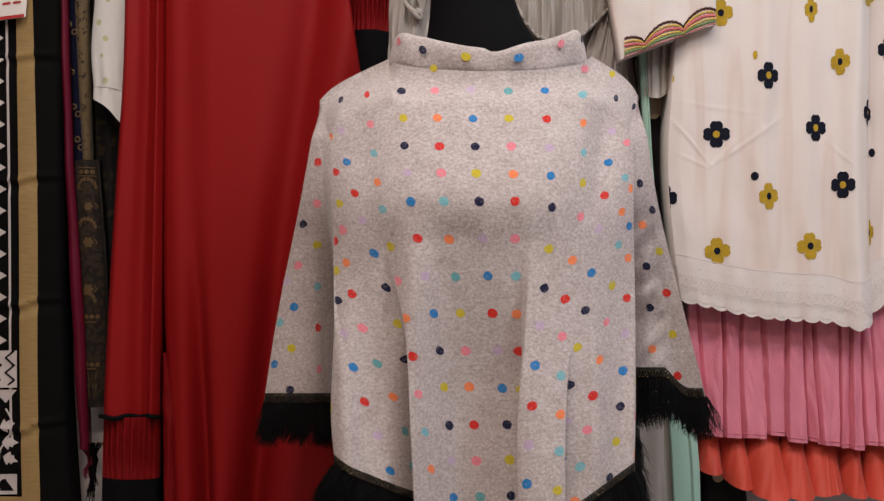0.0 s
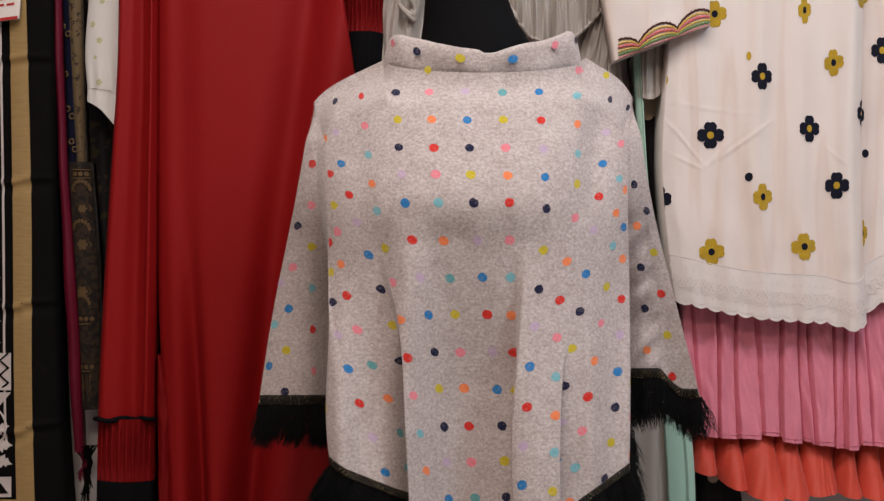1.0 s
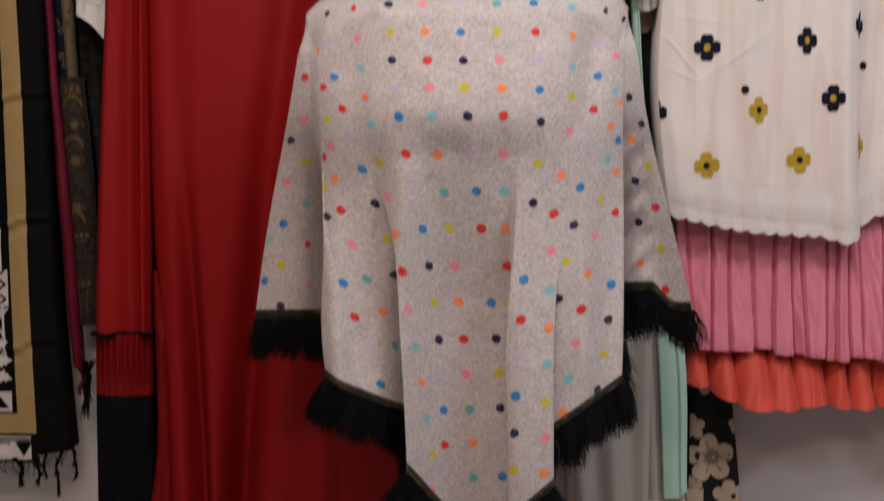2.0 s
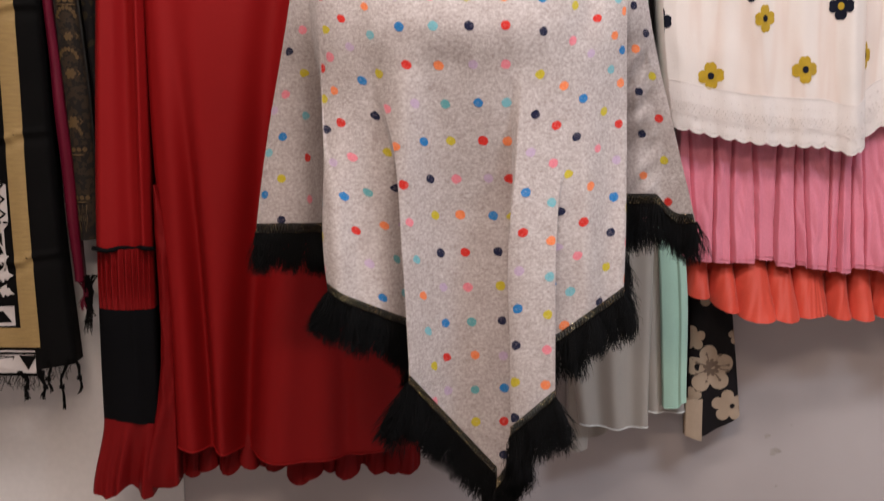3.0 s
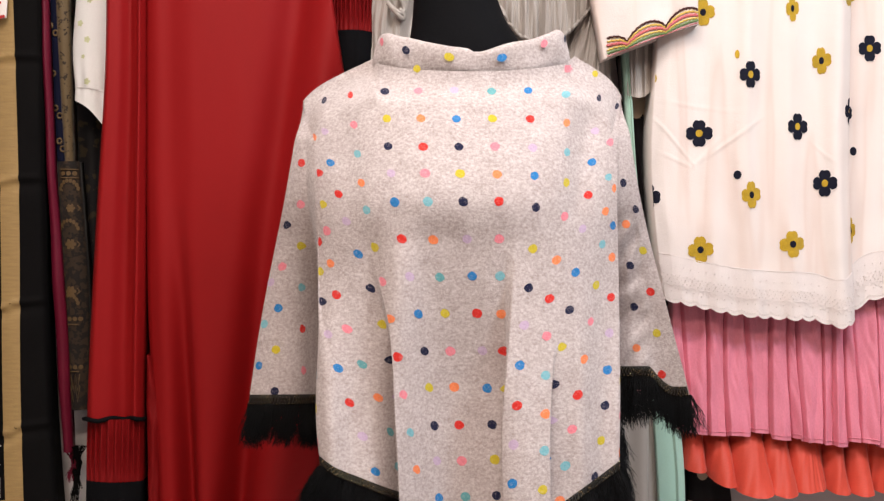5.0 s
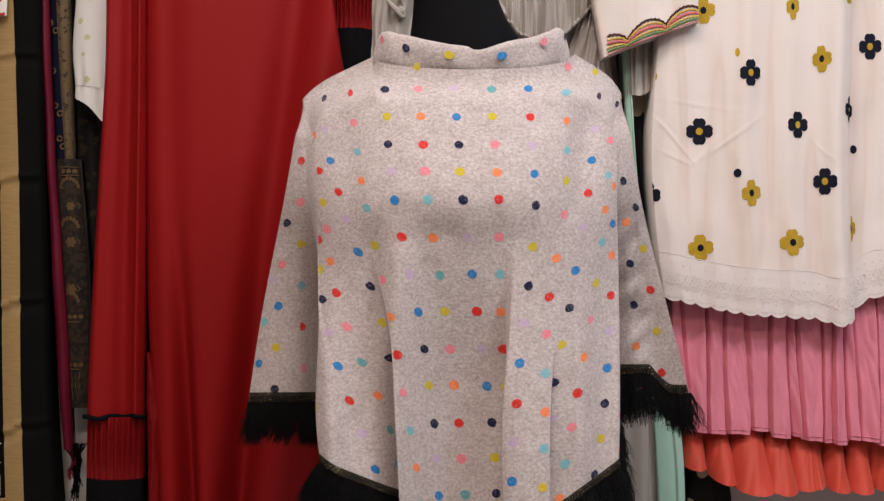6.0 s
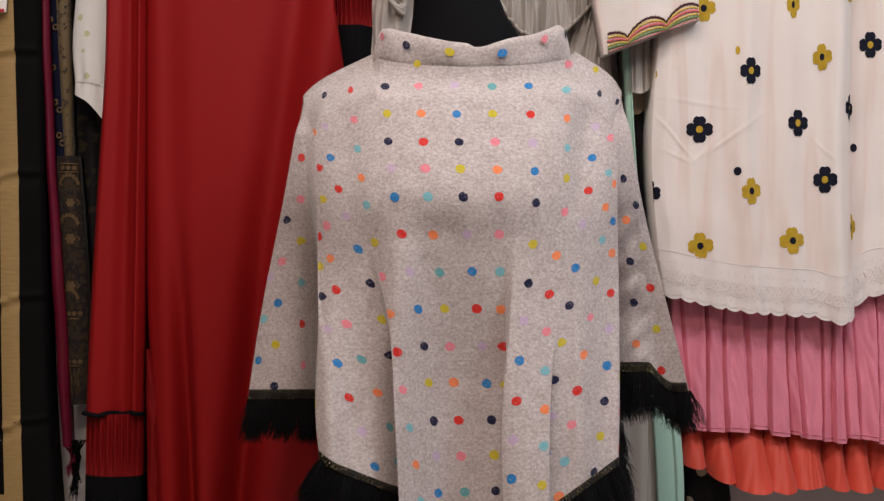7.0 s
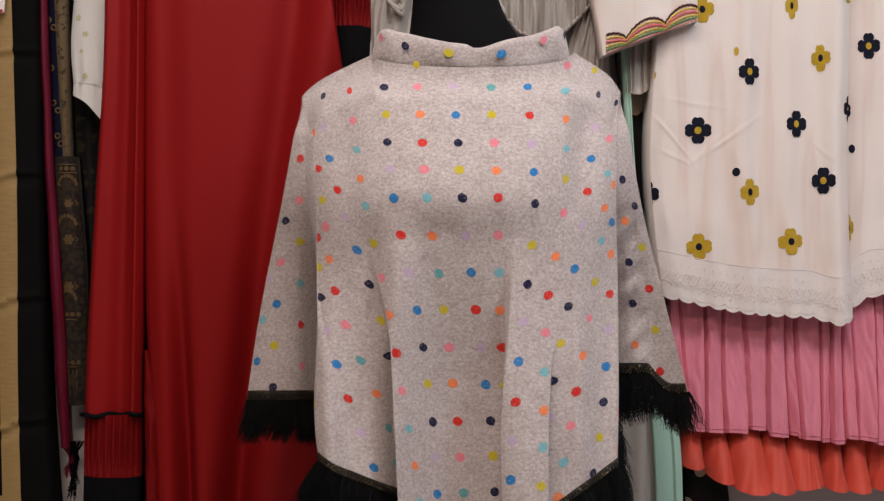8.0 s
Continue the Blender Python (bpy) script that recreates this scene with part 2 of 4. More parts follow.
class Cloth:
    """A hanging panel with a front and a back: left and right edges over height, upper and lower edges over width, folds standing forward of y."""

    def __init__(self, left, right, top, bottom, y, back, fold):
        self.left, self.right, self.top, self.bottom, self.y, self.back, self.fold = left, right, top, bottom, y, back, fold

    def at(self, s, t):
        s = min(max(s, 0.0), 1.0)
        z = self.top(s) + (self.bottom(s) - self.top(s)) * t
        l, r = self.left(z), self.right(z)
        return Vector((l + (r - l) * s, self.y - self.fold(s, t), z))

    def on(self, x, z, off=0.0015):
        l, r = self.left(z), self.right(z)
        x = min(max(x, l), r)
        s = (x - l) / (r - l)
        z = max(z, self.bottom(s))
        t = (z - self.top(s)) / (self.bottom(s) - self.top(s))
        return Vector((x, self.y - self.fold(s, t) - off, z))

    def mesh(self, nu=60, nv=60):
        v, ring = [], 2 * nu
        for r in range(nv):
            t = r / (nv - 1)
            row = [self.at(c / (nu - 1), t) for c in range(nu)]
            behind = [Vector((p.x, max(self.back - 0.012 * math.sin(math.pi * c / (nu - 1)), p.y + 0.002), p.z)) for c, p in enumerate(row)]
            v += row + behind[::-1]
        return v, grid_faces(ring, nv, wrap=True)


def tube(path, radius, sides=8):
    """A round cord along a list of points."""
    v = []
    for k, p in enumerate(path):
        d = (path[min(k + 1, len(path) - 1)] - path[max(k - 1, 0)]).normalized()
        a = d.cross(Vector((0.3, 1, 0.2))).normalized()
        b = d.cross(a)
        v += [p + (a * math.cos(q) + b * math.sin(q)) * radius for q in (2 * math.pi * i / sides for i in range(sides))]
    n = len(path)
    f = grid_faces(sides, n, wrap=True) + [tuple(range(sides)), tuple(range(sides * n - 1, sides * n - sides - 1, -1))]
    return v, f


def ruffle(x0, x1, top, bottom, y, waves, sway, depth, seed, nu=300, nv=22):
    """A gathered strip whose lower edge swings in loops: flat at its seam, curling over and under towards its hem."""
    v = []
    for r in range(nv):
        t = r / (nv - 1)
        row = []
        for c in range(nu):
            s = c / (nu - 1)
            w = 2 * math.pi * (waves * s + 0.8 * noise.noise((s * waves * 0.5, seed, 0.3)) + 0.3 * noise.noise((s * waves * 1.3, seed, 4.3)))
            k = (0.6 + 1.0 * abs(noise.noise((s * waves * 0.55, seed, 7.1)))) * t**1.2
            z0 = top(s)
            z = z0 + (bottom(s) - z0) * t + 0.006 * k * math.cos(w)
            x = x0 + (x1 - x0) * s - sway * k * math.sin(w) + 0.003 * t * noise.noise((s * 40, t * 3, seed))
            row.append(Vector((x, y - 0.004 - depth * k * (0.5 - 0.5 * math.cos(w)) - 0.009 * t * abs(noise.noise((s * 7 * waves + 2 * t, t * 0.8, seed + 2))), z)))
        v += row + [p + Vector((0, 0.0014, 0)) for p in reversed(row)]
    return v, grid_faces(2 * nu, nv, wrap=True)


def joined(*meshes):
    v, f = [], []
    for a, b in meshes:
        o = len(v)
        v += list(a)
        f += [tuple(i + o for i in q) for q in b]
    return v, f


def printed(cloth, outline, off=0.0011):
    """A flat figure laid on a cloth: outline is a list of (x, z), ringed out from its middle."""
    cx = sum(p[0] for p in outline) / len(outline)
    cz = sum(p[1] for p in outline) / len(outline)
    n = len(outline)
    v = [cloth.on(cx, cz, off)]
    for k in (0.35, 0.7, 1.0):
        v += [cloth.on(cx + (x - cx) * k, cz + (z - cz) * k, off) for x, z in outline]
    f = [(0, 1 + i, 1 + (i + 1) % n) for i in range(n)]
    for a in (1, 1 + n):
        f += [(a + i, a + n + i, a + n + (i + 1) % n, a + (i + 1) % n) for i in range(n)]
    return v, f


def box(name, lo, hi, mat, label, kind="structure"):
    bm = bmesh.new()
    bmesh.ops.create_cube(bm, size=1)
    for v in bm.verts:
        v.co = Vector([lo[k] + (hi[k] - lo[k]) * (v.co[k] + 0.5) for k in range(3)])
    ob = part(name, bm, mat, None, label)
    ob.data.polygons.foreach_set("use_smooth", [False] * len(ob.data.polygons))
    return tagged(ob, kind=kind, category=name.split("_")[0])


# ---------------------------------------------------------------- the shop's shell
WALL = 2.06
box("wall_north", (-2.6, WALL, 0), (2.6, WALL + 0.12, 2.7), M_WALL, "pale grey painted wall behind the hanging garments")
box("wall_panel", (-1.5, WALL - 0.008, 0), (-0.497, WALL, 2.7), fabric("white_board", (0.74, 0.70, 0.69), 0.6, 0, 0.05, 3, 80, 0.05), "white board fixed to the wall")
box("wall_south", (-2.6, -2.72, 0), (2.6, -2.6, 2.7), M_WALL, "pale grey painted shop wall")
box("wall_west", (-2.72, -2.72, 0), (-2.6, WALL + 0.12, 2.7), M_WALL, "pale grey painted side wall")
box("wall_east", (2.6, -2.72, 0), (2.72, WALL + 0.12, 2.7), M_WALL, "pale grey painted side wall")
box("floor", (-2.72, -2.72, -0.1), (2.72, WALL + 0.12, 0), M_FLOOR, "plain grey shop floor")
box("ceiling", (-2.72, -2.72, 2.7), (2.72, WALL + 0.12, 2.8), M_CEIL, "white painted ceiling")




def wall_marks():
    face = Cloth(flat(-2), flat(2), flat(2.6), flat(0), WALL, WALL + 0.01, lambda s, t: 0)
    m = fabric("wall_stain", (0.40, 0.35, 0.32), 0.8, 0, 0.2, 60, 200, 0.1)
    for x, z, r in ((0.668, 0.416, 0.011), (0.652, 0.448, 0.006), (0.674, 0.345, 0.003), (0.70, 0.47, 0.002)):
        pts = [(x + r * (1 + 0.35 * math.sin(3 * a + x * 40)) * math.cos(a), z + 0.7 * r * (1 + 0.3 * math.sin(2 * a)) * math.sin(a)) for a in np.linspace(0, 6.28, 17)[:-1]]
        tagged(part("wall_stain", printed(face, pts, 0.0006), m, None, "small brownish stain on the painted wall"), kind="structure", category="stain")


# ---------------------------------------------------------------- mannequin
def mannequin():
    v, n = [], 32
    # height, centre x, half width, half depth
    for z, x, a, b in [(0.0, 0.1, 0.13, 0.13), (0.02, 0.1, 0.13, 0.13), (0.03, 0.1, 0.014, 0.014), (0.86, 0.08, 0.014, 0.014), (0.87, 0.06, 0.10, 0.06), (0.95, 0.05, 0.13, 0.075),
                       (1.10, 0.05, 0.125, 0.085), (1.22, 0.055, 0.145, 0.095), (1.32, 0.055, 0.165, 0.085), (1.37, 0.055, 0.16, 0.06), (1.395, 0.055, 0.13, 0.055),
                       (1.42, 0.06, 0.115, 0.052), (1.45, 0.061, 0.097, 0.05), (1.48, 0.0605, 0.0845, 0.05), (1.51, 0.053, 0.073, 0.05), (1.55, 0.047, 0.064, 0.05), (1.64, 0.044, 0.058, 0.052), (1.66, 0.04, 0.03, 0.03)]:
        v += [(x + a * math.cos(2 * math.pi * k / n), 1.70 + b * math.sin(2 * math.pi * k / n), z) for k in range(n)]
    f = grid_faces(n, 18, wrap=True) + [tuple(range(n)), tuple(range(18 * n - 1, 17 * n - 1, -1))]
    return tagged(part("mannequin", (v, f), M_BLACKBODY), "black cloth-covered dress form on a slim stand", "mannequin")


mannequin()

# ---------------------------------------------------------------- poncho
# Threads of the cloth, one dot column apart: sideways slope from the standing point at five heights, and how far the fold sets them back (metres).
# Slopes are in thousandths of the distance 1.926.
LEVELS = (160, 360, 560, 760, 960)
THREADS = {}


def thread(i, x, back=(0, 0, 0)):
    THREADS[i] = (ease(*zip(LEVELS, x)), ease((200, 0), (400, back[0]), (640, back[1]), (900, back[2])))


thread(-10, (568, 532, 492, 462, 440), (0.0, 0.0, 0.0))
thread(-9, (567, 541, 520, 512, 505), (0.0, -0.012, -0.018))
thread(-8, (569, 561, 563, 568, 572), (0.004, 0.006, 0.006))
thread(-7.5, (571, 577, 612, 622, 640), (0.012, 0.07, 0.08))
thread(-7, (574, 588, 593, 588, 620))
thread(-6, (577, 594, 602, 665, 740))
thread(-5, (580, 600, 634, 718, 754))
thread(-4, (589, 632, 703, 752, 766))
thread(-3.45, (622, 660, 714, 728, 737))
thread(-3, (648, 676, 717, 754, 786))
thread(-2, (711, 728, 770, 797, 806))
thread(-1, (772, 788, 818, 840, 858))
thread(0, (836, 850, 874, 900, 910))
thread(1, (900, 913, 917, 937, 948))
thread(1.5, (934, 946, 934, 917, 922))
thread(2, (966, 979, 960, 940, 928))
thread(3, (1033, 1032, 999, 995, 986))
thread(3.45, (1061, 1050, 1016, 1003, 1003))
thread(4, (1096, 1070, 1036, 992, 976))
thread(5, (1118, 1106, 1078, 1042, 1004))
thread(6, (1126, 1118, 1111, 1096, 1060))
thread(7, (1128, 1124, 1127, 1127, 1120))
thread(7.5, (1128, 1118, 1112, 1110, 1110), (0.010, 0.026, 0.028))
thread(8.2, (1130, 1132, 1146, 1152, 1155), (0.003, 0.006, 0.006))
thread(9, (1132, 1150, 1178, 1192, 1200), (0.0, 0.005, 0.0))
thread(10, (1136, 1167, 1215, 1265, 1300), (0, -0.02, -0.03))
THREAD_IDS = sorted(THREADS)


def across(i, pick, v):
    k = min(max(int(np.searchsorted(THREAD_IDS, i)) - 1, 0), len(THREAD_IDS) - 2)
    a, b = THREAD_IDS[k], THREAD_IDS[k + 1]
    p = THREAD_IDS[max(k - 1, 0)]
    q = THREAD_IDS[min(k + 2, len(THREAD_IDS) - 1)]
    ya, yb, yp, yq = (THREADS[n][pick](v) for n in (a, b, p, q))
    h, u = b - a, (i - a) / (b - a)
    ma = (yb - yp) / max(b - p, 0.01) * 0.8
    mb = (yq - ya) / max(q - a, 0.01) * 0.8
    return (2 * u**3 - 3 * u**2 + 1) * ya + (u**3 - 2 * u**2 + u) * h * ma + (3 * u**2 - 2 * u**3) * yb + (u**3 - u**2) * h * mb


def row_level(i, j):
    """Height level of dot row j at thread i: the chest foreshortens the upper rows, the sides droop."""
    v = 356 + (49 * j if j < 0 else 67.5 * j - 0.25 * j * j)
    if i > 0:
        droop = max(0, 20 * (i - 1)) * min(max((j + 6) / 7, 0), 1)
        high = smooth(2, -2, j)
        droop *= 1 + high * (min(max(0.2 + 0.35 * (i - 2), 0.2), 1.35) - 1)
        return v + droop + 5.2 * max(0, j - 2.6) * bump_at(i, 2.25, 0.95) - 1.9 * max(0, j - 3) * smooth(4, 5, i)
    v += 2 * max(0, j - 3) * bump_at(i, -3, 0.7) - 4 * max(0, j - 3.5) * smooth(-4.3, -5, i)
    return v + max(0, 18 * (-i - 2.1)) * (0.45 + 0.6 * bump_at(j, -0.7, 2.2))


def hem_level(i):
    """The hem runs straight down to the point in each pleat, and jumps where the cloth tucks in."""
    def slant(v0, slope, u0):
        v = v0
        for _ in range(5):
            v = v0 + slope * (across(i, 0, v) - u0)
        return v
    if i < -7.8:
        return 714
    if i > 7.6:
        return 668 + 37 * smooth(8.8, 9.6, i)
    if i < -3.45:
        v = slant(827, 0.387, 580) - 10 * smooth(-6.6, -7, i)
        v += (995 - v) * smooth(-5.0, -3.45, i)
        return v + (714 - v) * smooth(-7.1, -7.8, i)
    if i < -0.3:
        return slant(995, 1.114, 738)
    if i < 1.5:
        v = max(slant(1181, -1.4, 906), 1100)
        return v + (1094 - v) * smooth(0.7, 1.5, i)
    if i < 3.45:
        return slant(1092, -0.853, 926)
    v = slant(922, -0.705, 1003)
    v += (1028 - v) * smooth(4.3, 3.45, i)
    return v + (668 - v) * smooth(7.05, 7.6, i)


def body_depth(u, v):
    q = abs(u - 852) / 285
    chest = 1.655 - 0.15 * smooth(-120, 405, v)
    hollow = bump_at(u, 825, 105)
    chest += -0.004 * bump_at(v, 340, 70) + 0.010 * smooth(350, 430, v) * bump_at(u, 825, 150) + 0.040 * hollow * smooth(350, 760, v) - 0.035 * (1 - hollow) * smooth(430, 1050, v)
    # soft swags under the collar
    chest += 0.006 * (bump_at(v, 150 - 0.00045 * (u - 860) ** 2 * 0.6, 13) - bump_at(v, 176 - 0.0002 * (u - 860) ** 2, 16)) * bump_at(u, 855, 130)
    chest += 0.0025 * bump_at(v, 196 + 0.05 * (u - 860), 9) * bump_at(u, 850, 70)
    # the cloth dips between arm and chest
    chest += (0.013 * bump_at(u, 1078 - 0.14 * (v - 180), 27) + 0.005 * bump_at(u, 640 + 0.06 * (v - 180), 26)) * smooth(165, 230, v) * smooth(440, 330, v)
    side = 0.10 * q**2.4 * (1 - 0.4 * smooth(400, 800, v))
    return chest + side


def pleats(i, u, v):
    """Three hanging pleats below the bust: the rolled side stands forward, the cloth beyond its edge tucks in behind it."""
    g = 0.0
    for edge, at, start, front, behind, w in ((712 + 0.045 * (v - 450), -3.45, 430, 0.024, 0.034, 1), (914 + 0.022 * (v - 450), 1.5, 400, 0.030, 0.024, 1), (1003, 3.45, 560, 0.010, 0.018, -1)):
        r = smooth(start, start + 330, v)
        x = (u - edge) * w
        inside = smooth(-0.35, 0.02, (i - at) * w)
        g -= inside * r * front * math.exp(-((max(x, 0) / 62) ** 1.5))
        g += (1 - inside) * r * behind * math.exp(min(x, 0) / 45)
    g -= 0.012 * smooth(375, 480, v) * (1 - smooth(540, 720, v)) * (bump_at(u, 735, 30) - 0.8 * bump_at(u, 688, 26))
    g += 0.010 * smooth(420, 700, v) * (bump_at(u, 655, 28) - bump_at(u, 612, 22)) + 0.007 * smooth(420, 700, v) * (bump_at(u, 1095, 22) - bump_at(u, 1060, 20))
    return g


def top_edge(i):
    """Where a thread leaves the collar seam or the shoulder line: slope, level, distance."""
    if -2.2 <= i <= 3:
        u = across(i, 0, 160)
        a = math.asin(min(max((u - 868) / 182, -1), 1))
        return u, 126 - 24 * (1 - math.cos(a)), 1.68 - 0.084 * math.cos(a)
    if i < 0:
        k = min((-i - 2.2) / 2.9, 1)
        return 692 - 124 * k, 103 + 58 * k + 16 * k**6, 1.68 + 0.02 * k
    k = min((i - 3) / 2.1, 1)
    return 1048 + 83 * k, 99 + 50 * k + 20 * k**6, 1.68 + 0.02 * k


def poncho_at(i, v, off=0.0):
    u = across(i, 0, v)
    d = body_depth(u, v)
    if abs(i) > 7:
        w = smooth(7, 7.6, abs(i)) * smooth(260, 580, v)
        d = d + (1.675 - d) * w
    else:
        d += pleats(i, u, v)
    d += across(i, 1, v)
    if i > 7.3:
        d += 0.009 * smooth(300, 460, v) * (1 - smooth(8.8, 9.4, i)) * noise.noise((u * 0.045 + v * 0.02, v * 0.022, 4.2))
    ut, vt, dt = top_edge(i)
    k = 1 - smooth(vt, vt + 75, v)
    u, d = u + (ut - u) * k, d + (dt - d) * k
    # soft crumples
    d += 0.003 * noise.noise((u * 0.012, v * 0.006, 3.1)) + 0.0012 * noise.noise((u * 0.03, v * 0.02, 7.7))
    d -= off
    return Vector(((u - 784) * d / 1926, d, 1.15 - (v - 444) * d / 1926))


def poncho():
    root = thing("poncho", (0.06, 1.7, 0.5), "heather grey fleece poncho with multicoloured dots and black fringe", "poncho")
    cols, rows = 400, 150
    v = []
    ids = [-10 + 20 * c / (cols - 1) for c in range(cols)]
    for r in range(rows):
        b = r / (rows - 1)
        for i in ids:
            vt, vh = top_edge(i)[1], hem_level(i)
            v.append(poncho_at(i, vt + (vh - vt) * b))
    f = grid_faces(cols, rows)
    piece("front", (v, f), M_FLEECE, root)
    # brushed nap: short loose fibres standing off the cloth
    g = np.array([tuple(p) for p in v]).reshape(rows, cols, 3)
    rng = np.random.default_rng(3)
    n = 90000
    r, c = rng.integers(0, rows - 1, n), rng.integers(0, cols - 1, n)
    a, e, h = g[r, c], g[r, c + 1] - g[r, c], g[r + 1, c] - g[r, c]
    out = np.cross(e, h)
    out /= np.linalg.norm(out, axis=1, keepdims=True) + 1e-9
    out *= np.where(out[:, 1:2] > 0, -1, 1)
    root_p = a + e * rng.random((n, 1)) + h * rng.random((n, 1))
    way = out * 0.8 + rng.normal(0, 0.6, (n, 3))
    way /= np.linalg.norm(way, axis=1, keepdims=True)
    tip = root_p + way * rng.uniform(0.0010, 0.0024, (n, 1))
    side = np.cross(way, rng.normal(0, 1, (n, 3)))
    side *= 0.00011 / (np.linalg.norm(side, axis=1, keepdims=True) + 1e-9)
    nap = np.stack((root_p + side, root_p - side, tip), 1).reshape(-1, 3)
    tagged(piece("nap", (nap.tolist(), np.arange(3 * n).reshape(-1, 3).tolist()), M_FLEECE, root, "fine brushed fleece nap"), kind="stuff")
    # back sheet
    v, cols2 = [], 40
    for r in range(60):
        b = r / 59
        l = poncho_at(-10, 176 + (690 - 176) * b)
        q = poncho_at(10, 168 + (640 - 168) * b)
        for c in range(cols2):
            s = c / (cols2 - 1)
            p = l.lerp(q, s)
            rise = 0.058 * smooth(0, 0.35, min(s, 1 - s)) * (1 - b) ** 3
            p.z += rise
            p.y += 0.13 * min(1, 14 * min(s, 1 - s)) * smooth(0, 0.35, b) + 0.02 * math.sin(math.pi * s) + 0.006 * math.sin(s * 40) * b
            v.append(p)
    piece("back", (v, grid_faces(cols2, 60)), M_FLEECE, root)
    # stand-up collar, folded over at its brim
    v, n = [], 96
    prof = [(-0.005, -0.3), (-0.001, -0.1), (0.0004, 0.05), (0.001, 0.25), (0.0012, 0.5), (0.001, 0.75), (-0.0005, 0.9), (-0.004, 0.99), (-0.008, 1.0), (-0.011, 0.88), (-0.012, 0.4), (-0.014, -0.2)]
    for out, up in prof:
        for k in range(n):
            a = 2 * math.pi * k / n
            fr = 0.5 + 0.5 * math.cos(a)
            rx, ry = 0.153 + out, 0.078 + out
            rx *= 1 - 0.075 * up
            base = 1.414 + 0.030 * math.sin(a) ** 2
            top = 1.448 + 0.036 * abs(math.sin(a)) ** 1.6 - 0.004 * bump_at(a, 0.05, 0.22) + 0.002 * bump_at(a, 0.45, 0.2) + 0.006 * bump_at(math.sin(a), 0.97, 0.08)
            x = 0.0715 + rx * math.sin(a)
            y = 1.68 - ry * math.cos(a) - 0.006 * up * fr
            y += 0.0035 * noise.noise((x * 22, up * 1.5, 5)) + 0.002 * math.sin(9 * a + 2 * up)
            v.append((x, y, base + (top - base) * up + 0.002 * noise.noise((x * 30, y * 30, 1))))
    piece("collar", (v, grid_faces(n, len(prof), wrap=True)), M_FLEECE, root)
    return root


PONCHO = poncho()


def dot_disc(centre, radius, squash=1.0, steps=20):
    """A printed dot that follows the cloth: centre is a function of (sideways, down) metres."""
    v = [centre(0, 0)]
    at = v[0]
    for ring in (0.6, 1.0):
        for k in range(steps):
            r = radius * ring * (1 + 0.10 * noise.noise((at.x * 300 + 1.7 * math.cos(6.283 * k / steps), at.z * 300 + 1.7 * math.sin(6.283 * k / steps), ring)))
            v.append(centre(r * math.cos(2 * math.pi * k / steps), squash * r * math.sin(2 * math.pi * k / steps)))
    f = [(0, 1 + k, 1 + (k + 1) % steps) for k in range(steps)]
    f += [(1 + k, 1 + steps + k, 1 + steps + (k + 1) % steps, 1 + (k + 1) % steps) for k in range(steps)]
    return v, f


# One letter a dot, row by row, from thread -7 to thread 7.
PRINT = {
    -5: ".....Y....PY...", -4: "...NRNPLTBCNN..", -3: "..OLPYOBYROLP..", -2: "..RBCNRNPLCBCO.", -1: "..YROLPYOBYROB.",
    0: ".RPLCBCNRNPLCO.", 1: ".YOBYROLPYOBYR.", 2: ".NRNPLTBCNRNPL.", 3: ".LPYOBYROLPYOBY", 4: "CBTNRNPLRBCNRNP", 5: "YROLPYOBYROLPYO",
    6: "PLTBCNRNPLCBCN.", 7: ".BCROLPYOBYROB.", 8: "...NCBTNCNPL...", 9: "...BYROLPYO....", 10: "...RPLTBCNR....", 11: ".....BYRO......", 12: "......PN.......",
}


def poncho_dots():
    rng = random.Random(4)

    def add(i, level, c, r):
        per = max((poncho_at(i + 0.12, level) - poncho_at(i - 0.12, level)).length / 0.24, 0.014)
        down = min(max((poncho_at(i, level + 8) - poncho_at(i, level - 8)).length / 16, 0.0006), 0.0011)

        def centre(dx, dz):
            return poncho_at(i + dx / per, level + dz / down, 0.0004)
        piece("dot", dot_disc(centre, r), DOT[c], PONCHO)

    for j, row in PRINT.items():
        for k, c in enumerate(row):
            i = k - 7
            if c == ".":
                continue
            level = row_level(i, j)
            if level > hem_level(i) - 14 or level < top_edge(i)[1] + 6:
                continue
            add(i + rng.uniform(-0.02, 0.02), level + rng.uniform(-1.5, 1.5), c, 0.0067 + rng.uniform(-0.0003, 0.0003))
    for i, start, row in ((-8, 287, "RPYCRP"), (-9, 397, "NPBYN"), (-9.75, 425, ".LCB."), (8.4, 325, "NONNOP"), (9.3, 372, "NYRYR")):
        for k, c in enumerate(row):
            if c != ".":
                add(i, start + 73.5 * k, c, 0.0065)
    for i, level, c in ((-1.05, 121, "Y"), (3.0, 122, "P"), (3.95, 131, "Y")):
        add(i, level, c, 0.0058)
    # dots of the collar
    for a, up, c in ((-68, 0.7, "P"), (-42, 0.55, "N"), (-14, 0.55, "Y"), (16, 0.5, "B"), (46, 0.75, "P"), (75, 0.8, "N")):
        def centre(dx, dz, a=a, up=up):
            q = math.radians(a) + dx / 0.12
            fr = 0.5 + 0.5 * math.cos(q)
            base, top = 1.414 + 0.030 * math.sin(q) ** 2, 1.447 + 0.036 * abs(math.sin(q)) ** 1.6
            rx = 0.1565 * (1 - 0.075 * up)
            return Vector((0.0715 + rx * math.sin(q), 1.68 - 0.083 * math.cos(q) - 0.006 * up * fr, base + (top - base) * up + dz))
        piece("dot", dot_disc(centre, 0.0062), DOT[c], PONCHO)


poncho_dots()


